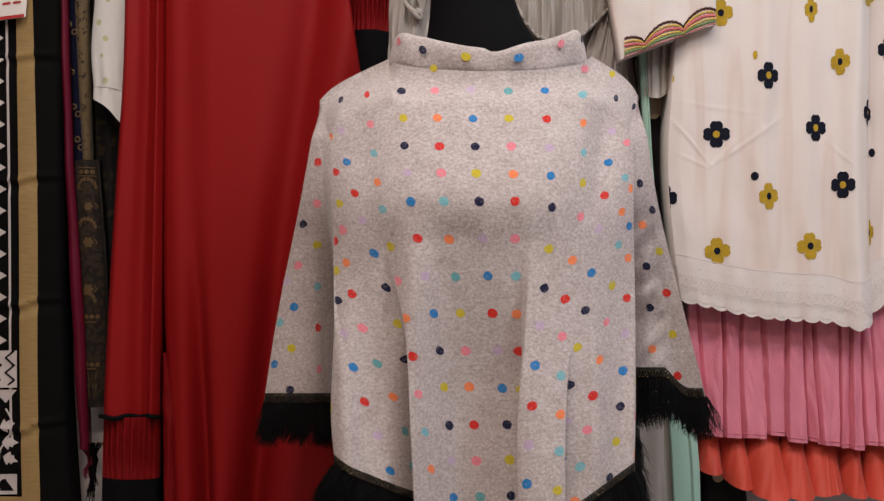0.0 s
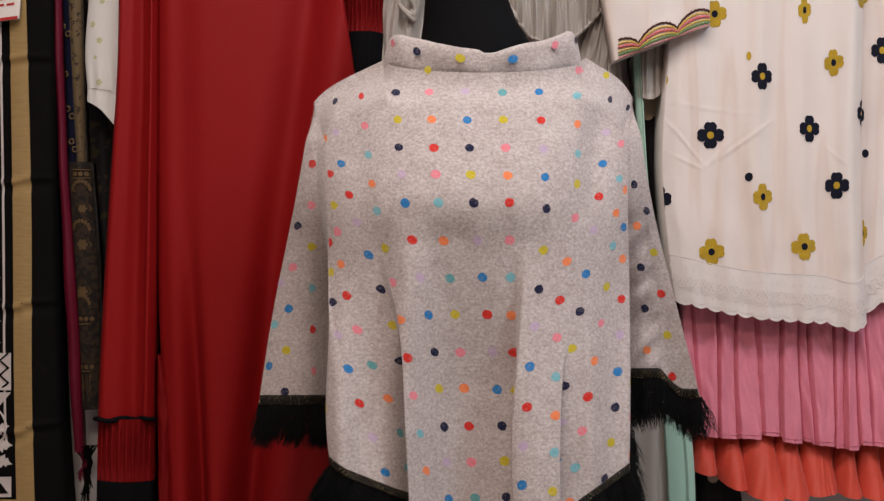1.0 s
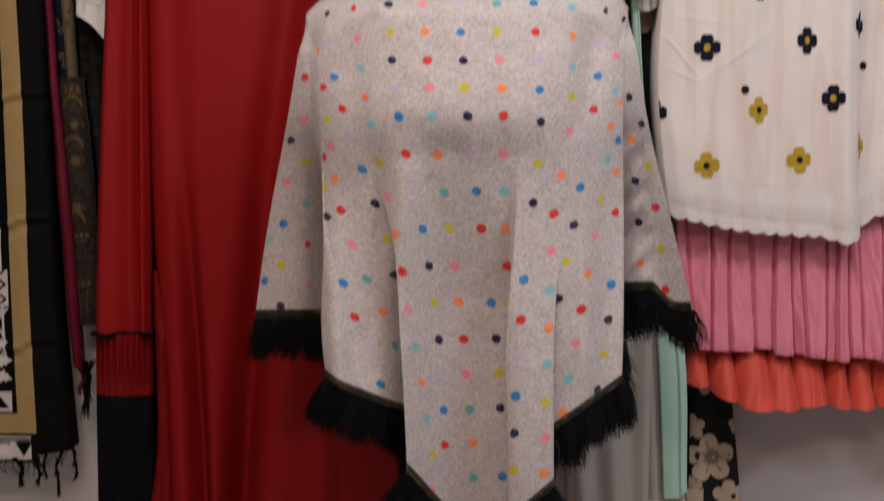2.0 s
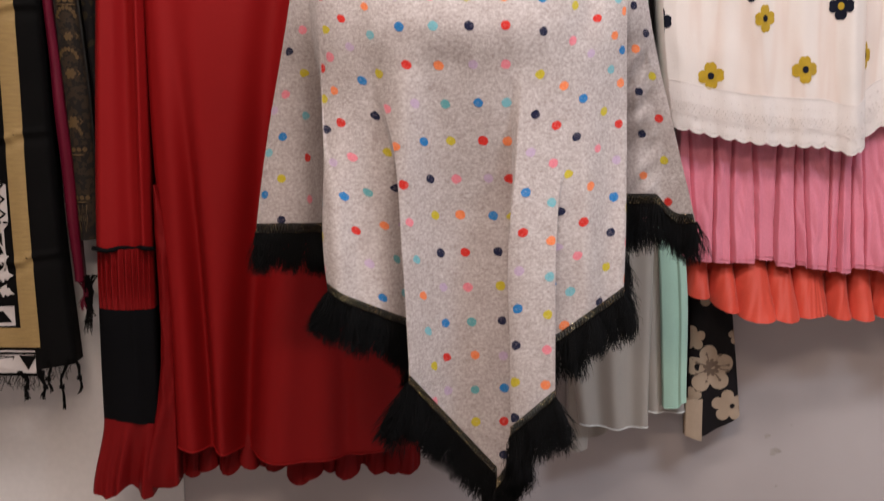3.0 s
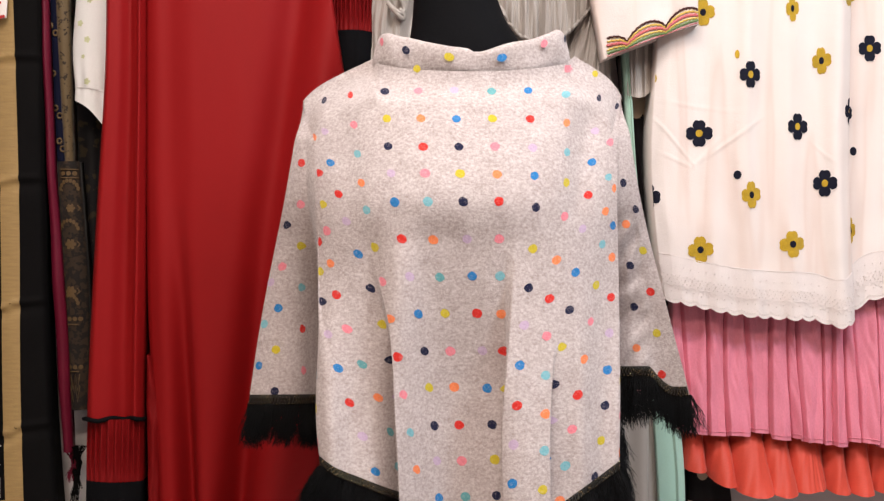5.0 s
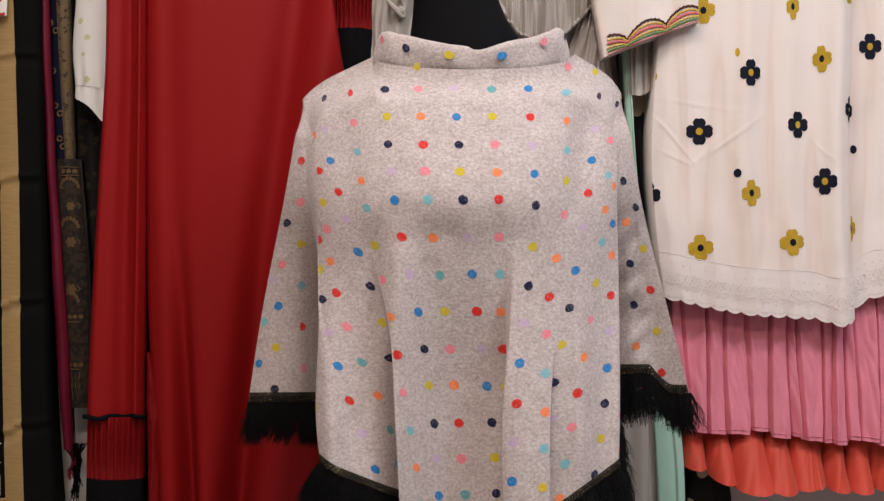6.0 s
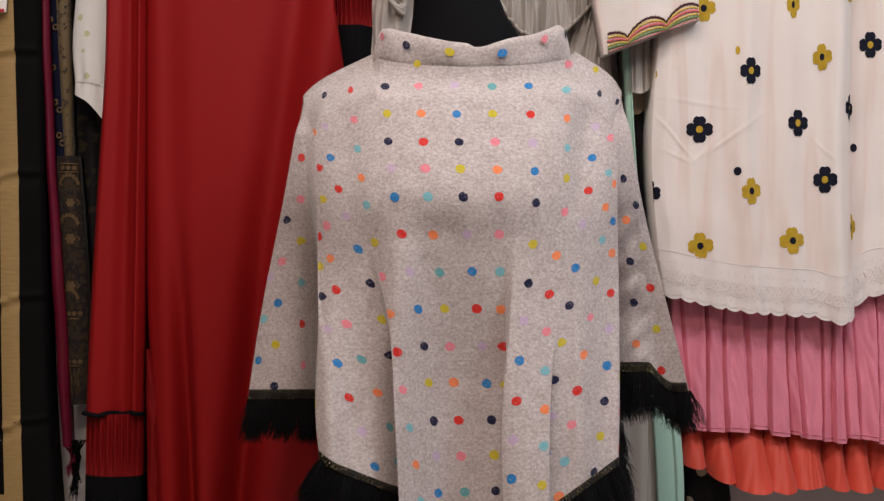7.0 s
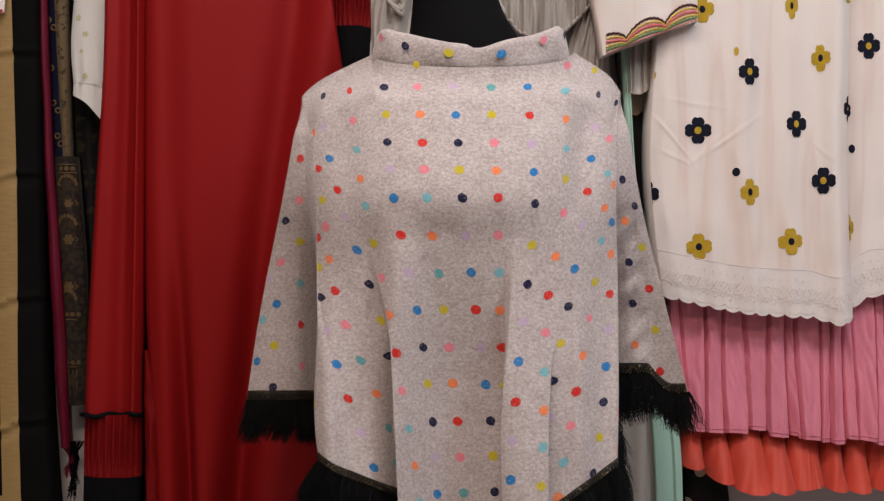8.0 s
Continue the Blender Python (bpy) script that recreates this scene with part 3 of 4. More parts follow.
def hem_line(n):
    return [poncho_at(-10 + 20 * k / (n - 1), hem_level(-10 + 20 * k / (n - 1))) for k in range(n)]


def poncho_trim():
    rng = random.Random(8)
    # even steps along the hem
    line = hem_line(700)
    length = [0]
    for a, b in zip(line, line[1:]):
        length.append(length[-1] + (b - a).length)
    ids = np.interp(np.arange(0, length[-1], 0.0016), length, np.linspace(-10, 10, 700))
    # braid, a raised band along the hem
    v = []
    prof = ((-5, 0.0), (-5, 0.0025), (4, 0.0036), (13, 0.0025), (13, 0.0))
    for i in ids[::2]:
        h = hem_level(i)
        v += [poncho_at(i, h - 12 + s, o) for s, o in prof]
    piece("braid", (v, grid_faces(len(prof), len(ids[::2]))), M_BRAID, PONCHO, "black braid along the hem")
    bm_v, bm_f = [], []
    for k, i in enumerate(ids[::2]):
        for off in ((-3, 4, 11) if k % 2 else (0.5, 7.5)):
            if rng.random() < 0.5:
                continue
            c = poncho_at(i, hem_level(i) - 12 + off + rng.uniform(-1, 1), 0.0046)
            r = rng.uniform(0.0008, 0.0015)
            o = len(bm_v)
            bm_v += [c + Vector(d) * r for d in ((1, 0, 0), (-1, 0, 0), (0, 1, 0), (0, -1, 0), (0, 0, 1), (0, 0, -1))]
            bm_f += [tuple(n + o for n in q) for q in ((0, 2, 4), (2, 1, 4), (1, 3, 4), (3, 0, 4), (2, 0, 5), (1, 2, 5), (3, 1, 5), (0, 3, 5))]
    piece("sequin_work", (bm_v, bm_f), M_GOLDBEAD, PONCHO, "tiny gold sequins on the braid")
    # crossed gold-shot cords on the braid
    for phase in (0, 1):
        cord = [poncho_at(i, hem_level(i) - 8 + (7.5 if (k + phase) % 2 else -7.5), 0.0042) for k, i in enumerate(ids[::3])]
        piece("cord", tube(cord, 0.0009, 4), M_CORD, PONCHO)
    # fringe of loose curly yarns, gathered in tufts
    v, f = [], []
    for n, i in enumerate(ids):
        p = poncho_at(i, hem_level(i))
        a = poncho_at(max(i - 0.15, -10), hem_level(max(i - 0.15, -10)))
        b = poncho_at(min(i + 0.15, 10), hem_level(min(i + 0.15, 10)))
        along = (b - a).normalized()
        lean = (-0.14 if i < -7.4 else -0.42 * smooth(-0.2, -1.5, i)) if i < 0 else (0.30 * smooth(8.5, 9.8, i) if i > 7.4 else 0.20 * smooth(0.2, 1.5, i))
        tuft = n // 11
        trng = random.Random(tuft * 13 + 5)
        t_lean, t_len, t_out, t_mid = trng.uniform(-0.22, 0.22), trng.uniform(0.84, 1.06), trng.uniform(-0.24, 0.03), 11 * tuft + 5
        pull = along * ((t_mid - n) * 0.0016)
        for q in range(15):
            loose = q > 8
            way = (Vector((lean + t_lean * 0.8 + rng.uniform(-0.20, 0.20) * (2.2 if loose else 1), t_out + rng.uniform(-0.14, 0.10), -1))).normalized()
            ln = (0.060 + 0.020 * bump_at(i, 8.0, 0.7) + 0.045 * bump_at(i, -3.75, 0.35) + 0.02 * bump_at(i, 3.75, 0.35)) * t_len * (rng.uniform(0.4, 1.0) if loose else rng.uniform(0.82, 1.08))
            st = p + along * rng.uniform(-0.002, 0.002) + Vector((0, rng.uniform(-0.003, 0.004), 0.002))
            curl, turn, rate = rng.uniform(0.001, 0.0080), rng.uniform(0, 6.28), rng.uniform(4, 11)
            w = rng.uniform(0.0003, 0.0008) * (0.7 if loose else 1)
            side = way.cross(Vector((0, 1, 0))).normalized()
            dep = Vector((0, w, 0))
            o = len(v)
            for t, k in ((0, 1), (0.25, 1.1), (0.5, 1.0), (0.75, 0.9), (1, 0.35)):
                c = st + way * ln * t + pull * (0.3 * t) + side * (curl * t * math.sin(turn + rate * t)) + Vector((0, curl * t * math.cos(turn + rate * t), -0.008 * t * t))
                v += [c + side * w * k, c - side * w * 0.5 * k + dep * k, c - side * w * 0.5 * k - dep * k]
            f += [tuple(q2 + o for q2 in face) for face in grid_faces(3, 5, wrap=True)]
    tagged(piece("fringe", (v, f), M_FRINGE, PONCHO, "thick black yarn fringe"), kind="stuff")


poncho_trim()


# ---------------------------------------------------------------- red dress
def red_dress():
    root = thing("red_dress", (-0.3, 2.0, 0.42), "long red crepe dress with black cuff bands hanging on the wall", "dress")
    left = ease((0.45, -0.470), (0.8, -0.474), (0.95, -0.486), (1.3, -0.492), (1.75, -0.490))
    right = ease((0.45, -0.03), (1.0, -0.08), (1.5, -0.15), (1.75, -0.19))
    hem = ease((0, 0.492), (0.12, 0.484), (0.2, 0.478), (0.5, 0.470), (0.8, 0.476), (1, 0.488))
    side_valley = ease((0.48, -0.412), (0.9, -0.422), (1.3, -0.437))
    main_valley = ease((0.48, -0.352), (0.675, -0.338), (0.95, -0.308), (1.2, -0.281), (1.4, -0.252), (1.6, -0.226), (1.75, -0.21))

    def fold(s, t):
        z = 1.75 + (hem(s) - 1.75) * t
        l, r = left(z), right(z)
        x = l + (r - l) * s
        g = 0.020 + 0.022 * smooth(-0.5, -0.40, x) * smooth(-0.08, -0.25, x)
        g -= 0.050 * smooth(1.32, 0.62, z) * bump_at(x, side_valley(z), 0.015)
        g += 0.010 * bump_at(x, side_valley(z) - 0.034, 0.02)
        low = smooth(1.3, 0.5, z)
        g -= (0.026 + 0.048 * low) * bump_at(x, main_valley(z), 0.030 - 0.005 * low)
        g += 0.022 * bump_at(x, main_valley(z) + 0.072, 0.034) - 0.014 * low * bump_at(x, -0.165, 0.018)
        g += 0.012 * low * bump_at(x, -0.20, 0.03) + 0.007 * bump_at(x, -0.385, 0.022) * low
        g -= 0.006 * smooth(0.02, 0.0, s)
        return g + 0.0025 * noise.noise((x * 9, z * 2, 0)) + 0.0012 * noise.noise((x * 26, z * 5, 3))
    body = Cloth(left, right, flat(1.75), hem, 1.935, 2.03, fold)
    piece("body", body.mesh(150, 90), M_RED, root)
    piece("hem_roll", tube([body.at(k / 90, 1) + Vector((0, -0.001, 0)) for k in range(91)], 0.0020), M_RED, root)
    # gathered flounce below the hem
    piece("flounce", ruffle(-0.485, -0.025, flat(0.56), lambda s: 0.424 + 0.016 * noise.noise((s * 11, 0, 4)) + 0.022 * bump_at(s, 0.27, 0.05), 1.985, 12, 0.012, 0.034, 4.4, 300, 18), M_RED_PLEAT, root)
    # far half of the hanging sleeve
    far = Cloth(ease((0.41, -0.552), (0.55, -0.510), (0.96, -0.492)), ease((0.41, -0.473), (0.75, -0.468), (0.9, -0.470), (0.97, -0.485)), flat(0.97),
                lambda s: 0.417 + 0.006 * math.sin(s * 6 + 0.5), 1.917, 1.955, lambda s, t: 0.012 * math.sin(math.pi * s) ** 0.6 + 0.004 * noise.noise((s * 3, t * 16, 1)) + 0.012 * t**4 * math.sin(s * 7))
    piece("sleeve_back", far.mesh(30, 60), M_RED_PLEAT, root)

    def sleeve(name, left, right, top, cuff, y):
        sl = Cloth(left, right, flat(top), flat(cuff), y, y + 0.05,
                   lambda s, t: 0.022 * math.sin(math.pi * s) ** 0.7 + 0.010 * bump_at(s, 0.12, 0.12) - 0.020 * bump_at(s, 0.58 + 0.06 * t, 0.17) + 0.012 * bump_at(s, 0.9, 0.06) + 0.003 * noise.noise((s * 3, t * 4, 5)))
        ob = piece(name, sl.mesh(40, 50), M_RED, root)
        w = Cloth(left, right, flat(cuff), ease((0, cuff - 0.108), (1, cuff - 0.110)), y, y + 0.05,
                  lambda s, t: 0.020 * math.sin(math.pi * s) ** 0.7 + 0.0045 * math.sin(s * 60 + 2 * math.sin(s * 7)) * math.sin(math.pi * min(1, t * 0.8 + 0.15)))
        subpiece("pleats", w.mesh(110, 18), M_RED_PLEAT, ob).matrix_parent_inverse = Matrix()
        c = Cloth(left, right, ease((0, cuff - 0.108), (1, cuff - 0.110)), ease((0, cuff - 0.312), (0.55, cuff - 0.315), (1, cuff - 0.325)), y - 0.001, y + 0.05,
                  lambda s, t: 0.020 * math.sin(math.pi * s) ** 0.7 + 0.004 * bump_at(s, 0.7, 0.1))
        subpiece("cuff_band", c.mesh(40, 20), M_BLACK, ob, "black cuff band")
        fl2 = Cloth(lambda z: left(z) - 0.022 * smooth(cuff - 0.31, cuff - 0.45, z) if z < cuff - 0.31 else left(z), lambda z: right(z) - 0.012 * smooth(cuff - 0.31, cuff - 0.45, z) if z < cuff - 0.31 else right(z),
                    ease((0, cuff - 0.310), (0.55, cuff - 0.313), (1, cuff - 0.323)), lambda s: cuff - 0.444 - 0.014 * math.sin(s * 7.5) * math.sin(s * 3) - 0.012 * s, y, y + 0.05,
                    lambda s, t: 0.020 * math.sin(math.pi * s) ** 0.5 + t * (0.010 * math.sin(s * 13 + 1.2) + 0.004 * math.sin(s * 31) + 0.016 * bump_at(s, 0.25, 0.2) - 0.020 * bump_at(s, 0.62, 0.09) + 0.014 * bump_at(s, 0.85, 0.12)))
        subpiece("cuff_flounce", fl2.mesh(70, 24), M_RED_PLEAT, ob)
        subpiece("piping", tube([sl.at(k / 24, 1) + Vector((0.004 * (k / 12 - 1), -0.003, 0.002 * math.sin(k * 0.7))) for k in range(25)], 0.0042), M_BLACK, ob, "black cord piping")
        return ob

    sleeve("sleeve", ease((0.4, -0.603), (0.859, -0.596), (1.3, -0.572), (1.45, -0.562), (1.75, -0.557)), ease((0.4, -0.505), (0.859, -0.499), (1.3, -0.492), (1.75, -0.488)), 1.75, 0.859, 1.915)
    sleeve("sleeve", ease((1.1, -0.19), (1.59, -0.165), (1.75, -0.16)), ease((1.1, -0.12), (1.59, -0.094), (1.75, -0.09)), 1.75, 1.655, 1.965)
    return root


red_dress()


# ---------------------------------------------------------------- cream kurta
def flower_outline(x, z, r, petals=4, turn=0.0, squash=1.0, notch=0.0):
    pts = []
    for k in range(64):
        a = 2 * math.pi * k / 64
        q = r * (0.56 + 0.46 * abs(math.cos(petals * (a - turn) / 2)) ** 0.6)
        q -= r * notch * max(0, math.cos(petals * (a - turn))) ** 6
        pts.append((x + squash * q * math.cos(a), z + q * math.sin(a)))
    return pts


def kurta():
    root = thing("kurta", (0.65, 2.0, 1.03), "cream cotton kurta with embroidered flowers and eyelet lace hem", "kurta")

    def fold(s, t):
        g = 0.02 * min(1, 0.55 + s * 12) ** 0.5
        g += 0.006 * bump_at(s, 0.05, 0.05) + 0.010 * bump_at(s, 0.30, 0.035) + 0.010 * bump_at(s, 0.44, 0.035) * (0.3 + 0.7 * t) + 0.016 * bump_at(s, 0.595, 0.035) + 0.005 * bump_at(s, 0.19, 0.03) * t
        g += -0.022 * smooth(0.640, 0.652, s) + 0.01 * bump_at(s, 0.8, 0.06)
        for s0, t0, s1, t1, h in ((0.0, 0.60, 0.14, 0.72, 0.004), (0.14, 0.72, 0.38, 0.555, 0.004), (0.02, 0.70, 0.14, 0.73, 0.003), (0.12, 0.74, 0.24, 0.62, 0.003), (0.0, 0.55, 0.30, 0.56, 0.002), (0.5, 0.62, 0.62, 0.70, 0.002)):
            k = min(max(((s - s0) * (s1 - s0) + (t - t0) * (t1 - t0)) / ((s1 - s0) ** 2 + (t1 - t0) ** 2), 0), 1)
            e = math.hypot(s - s0 - k * (s1 - s0), (t - t0 - k * (t1 - t0)) * 1.3)
            g += 0.5 * h * math.exp(-((e / 0.0062) ** 2)) * math.sin(math.pi * min(max(k, 0.08), 0.92))
        return g + 0.0025 * noise.noise((s * 10, t * 5, 9)) + 0.0012 * noise.noise((s * 30, t * 14, 2))
    left = ease((1.0, 0.432), (1.15, 0.412), (1.3, 0.401), (1.51, 0.413), (1.75, 0.425))
    hem = ease((0, 1.064), (0.25, 1.036), (0.5, 1.026), (0.63, 1.022), (0.66, 1.04), (1, 1.02))
    body = Cloth(left, flat(0.95), flat(1.75), lambda s: hem(s) + 0.078, 1.945, 2.04, fold)
    piece("body", body.mesh(300, 200), M_WHITE, root)
    lace = Cloth(left, flat(0.95), lambda s: hem(s) + 0.082, lambda s: hem(s) - 0.006 * abs(math.sin(s * 62)) ** 0.7, 1.9440, 2.03,
                 lambda s, t: fold(s, 1.0) + 0.0012 * math.sin(s * 124) * t)
    border = piece("lace_border", lace.mesh(260, 20), M_LACE, root, "white eyelet lace with a scalloped edge")
    subpiece("seam", tube([lace.at(k / 160, 0.02) + Vector((0, -0.0002, 0)) for k in range(161)], 0.0007, 5), M_LACE, border)
    # eyelets worked in three rows, with a larger motif in every scallop
    holes, rims, rng = [], [], random.Random(2)

    def eyelet(s, t, r):
        p = lace.at(s, t)
        sheet = Cloth(flat(-2), flat(2), flat(2), flat(0), p.y, 2.1, lambda a, b: 0)
        holes.append(printed(sheet, [(p.x + r * math.cos(a), p.z + r * math.sin(a)) for a in np.linspace(0, 6.28, 9)[:-1]], 0.0004))
        rims.append(tube([p + Vector((1.3 * r * math.cos(a), -0.0007, 1.3 * r * math.sin(a))) for a in np.linspace(0, 6.28, 9)], 0.0004, 4))
    for k in range(40):
        s0 = (k + 0.5) / 40
        for q in range(6):
            a = q * math.pi / 3 + 0.2
            eyelet(s0 + 0.0115 * math.cos(a), 0.50 + 0.085 * math.sin(a), 0.0011 + rng.uniform(-0.0002, 0.0002))
        eyelet(s0, 0.5, 0.0008)
        eyelet(s0 - 0.0125, 0.24 + rng.uniform(-0.02, 0.02), 0.0010)
        eyelet(s0 - 0.0125, 0.74 + rng.uniform(-0.02, 0.02), 0.0012)
        rims.append(tube([lace.at(s0 + 0.022 * math.cos(a), 0.72 + 0.10 * math.sin(a)) + Vector((0, -0.0006, 0)) for a in np.linspace(3.2, 6.2, 9)], 0.0006, 4))
    for m in range(118):
        eyelet((m + 0.5) / 120, 0.915, 0.0007)
    tagged(subpiece("embroidered_rims", joined(*rims), M_LACE, border, "raised stitching round the eyelets"), kind="stuff")
    tagged(subpiece("eyelet_work", joined(*holes), M_EYELET, border, "small punched eyelets"), kind="stuff")

    def bloom(x, z, petal, eye, r=0.024, turn=0.0, squash=1.0):
        ob = piece("flower", printed(body, flower_outline(x, z, r, 4, turn, squash, 0.10)), petal, root)
        subpiece("flower_eye", printed(body, [(x + squash * 0.0062 * math.cos(a), z + 0.0065 * math.sin(a)) for a in np.linspace(0, 6.28, 13)[:-1]], 0.0015), eye, ob)

    for x, z, sq in ((0.486, 1.356, 1), (0.661, 1.367, 0.8), (0.576, 1.459, 0.8), (0.708, 1.266, 0.8), (0.756, 1.394, 0.5), (0.396, 1.243, 0.85), (0.800, 1.510, 0.8), (0.848, 1.29, 0.9)):
        bloom(x, z, M_NAVYDOT, M_MUSTARD, 0.0245, 0.0, sq)
    for x, z, sq in ((0.487, 1.149, 0.95), (0.650, 1.158, 0.95), (0.577, 1.246, 0.75), (0.704, 1.484, 0.65), (0.494, 1.571, 0.9), (0.653, 1.577, 0.5), (0.764, 1.182, 0.4), (0.755, 1.605, 0.9), (0.86, 1.45, 0.9)):
        bloom(x, z, M_MUSTARD, M_NAVYDOT, 0.0245, 0.08, sq)
    for x, z, m, sq in ((0.5525, 1.2815, M_NAVYDOT, 1), (0.554, 1.496, M_MUSTARD, 0.6), (0.408, 1.455, M_MUSTARD, 0.6), (0.770, 1.325, M_NAVYDOT, 1)):
        piece("bud", printed(body, [(x + 0.0065 * sq * math.cos(a), z + 0.0078 * math.sin(a)) for a in np.linspace(0, 6.28, 13)[:-1]]), m, root)
    # short sleeve laid across the shoulder
    e0, e1 = Vector((0.316, 0, 1.484)), Vector((0.481, 0, 1.546))

    def sl_bottom(s):
        return e0.z + (e1.z - e0.z) * s
    slv = Cloth(ease((1.45, 0.318), (1.594, 0.294), (1.75, 0.27)), flat(0.481), flat(1.74), sl_bottom, 1.905, 1.945,
                lambda s, t: 0.012 * math.sin(math.pi * s) ** 0.6 + 0.005 * bump_at(s, 0.4, 0.15) + 0.003 * noise.noise((s * 5, t * 5, 1)))
    sleeve = piece("sleeve", slv.mesh(50, 40), M_WHITE, root)
    for rise, wid, mat, nm in ((0.0345, 0.0048, M_BROWNTHREAD, "brown_stitching"), (0.0275, 0.0042, M_YELLOWTHREAD, "yellow_stitching"), (0.0205, 0.0064, M_PINKTHREAD, "rose_stitching"),
                               (0.0135, 0.0040, M_YELLOWTHREAD, "yellow_stitching"), (0.0078, 0.0050, M_GREENTHREAD, "green_stitching"), (0.0022, 0.002, M_PINKTHREAD, "rose_stitching")):
        pts = []
        for k in range(121):
            s = 0.02 + 0.97 * k / 120
            arch = abs(math.sin(math.pi * (s * 2.45 + 0.45))) ** 0.6
            x = e0.x + (e1.x - e0.x) * s
            z = sl_bottom(s) + 0.001 + rise * (0.35 + 0.65 * arch) + 0.0012 * math.sin(k * 2.4) + 0.0008 * math.sin(k * 1.1 + rise * 300)
            pts.append(slv.on(x, z, 0.0012))
        subpiece(nm, tube(pts, wid * 0.36, 6), mat, sleeve)
    return root


kurta()


# ---------------------------------------------------------------- two-tier skirt
def skirt():
    root = thing("skirt", (0.7, 2.02, 0.75), "pink gathered skirt with a coral lower ruffle under the kurta", "skirt")
    rng = random.Random(21)
    edges = [0.0]
    while edges[-1] < 1:
        edges.append(edges[-1] + rng.choice((0.034, 0.042, 0.055, 0.070, 0.085)) * rng.uniform(0.85, 1.15))
    heights = [rng.uniform(0.65, 1.0) for _ in edges]
    tilts = [rng.uniform(-0.016, 0.016) for _ in edges]
    drops = [rng.uniform(-0.007, 0.007) for _ in edges]

    def panel(s):
        k = max(0, min(int(np.searchsorted(edges, s)) - 1, len(edges) - 2))
        return k, (s - edges[k]) / (edges[k + 1] - edges[k])

    def pleat(s, t):
        k, u = panel(min(max(s + 0.008 * math.sin(t * 3 + s * 30), 0), 1))
        form = min(1, u / 0.16) ** 0.6 * min(1, (1 - u) / 0.09) ** 0.6
        g = (0.55 + 0.45 * t) * form * (0.026 * heights[k] + tilts[k] * (u - 0.5))
        g += 0.007 * noise.noise((s * 26 + 1.5 * t, t * 2.0, k)) * form + 0.005 * abs(noise.noise((s * 34 - 3 * t, t * 5, 3 + k)))
        return g + 0.012 * t
    top = Cloth(ease((0.75, 0.452), (1.1, 0.445)), flat(0.95), flat(1.12), lambda s: 0.824 - 0.044 * s + drops[panel(s)[0]], 1.985, 2.045, pleat)
    tier = piece("upper_tier", top.mesh(420, 50), M_PINK, root, "dusty pink gathered tier")
    subpiece("hem_stitch", tube([top.at(k / 400, 0.975) + Vector((0, -0.0010, 0)) for k in range(401)], 0.0008, 5), M_PINK, tier)
    inner = Cloth(flat(0.46), flat(0.95), flat(1.0), lambda s: 0.814 - 0.040 * s + 0.004 * math.sin(s * 37), 2.0, 2.045, lambda s, t: 0.016 * abs(math.sin(s * 24 + 1)) * t)
    subpiece("inner_layer", inner.mesh(160, 10), M_PINK, tier)
    lower = ease((0, 0.750), (0.06, 0.742), (0.2, 0.722), (0.5, 0.715), (1, 0.690))
    low = piece("lower_ruffle", ruffle(0.472, 0.975, lambda s: 0.86 - 0.02 * s, lambda s: lower(s) + 0.010 * noise.noise((s * 9, 1.2, 0)), 2.0, 10, 0.016, 0.072, 2.6, 420, 30), M_ORANGE, root, "coral red gathered ruffle")
    subpiece("under_ruffle", ruffle(0.49, 0.97, lambda s: 0.86 - 0.02 * s, lambda s: lower(s) + 0.004 + 0.008 * noise.noise((s * 7, 5.2, 0)), 2.02, 11, 0.010, 0.022, 8.1, 260, 16), M_ORANGE, low)


skirt()


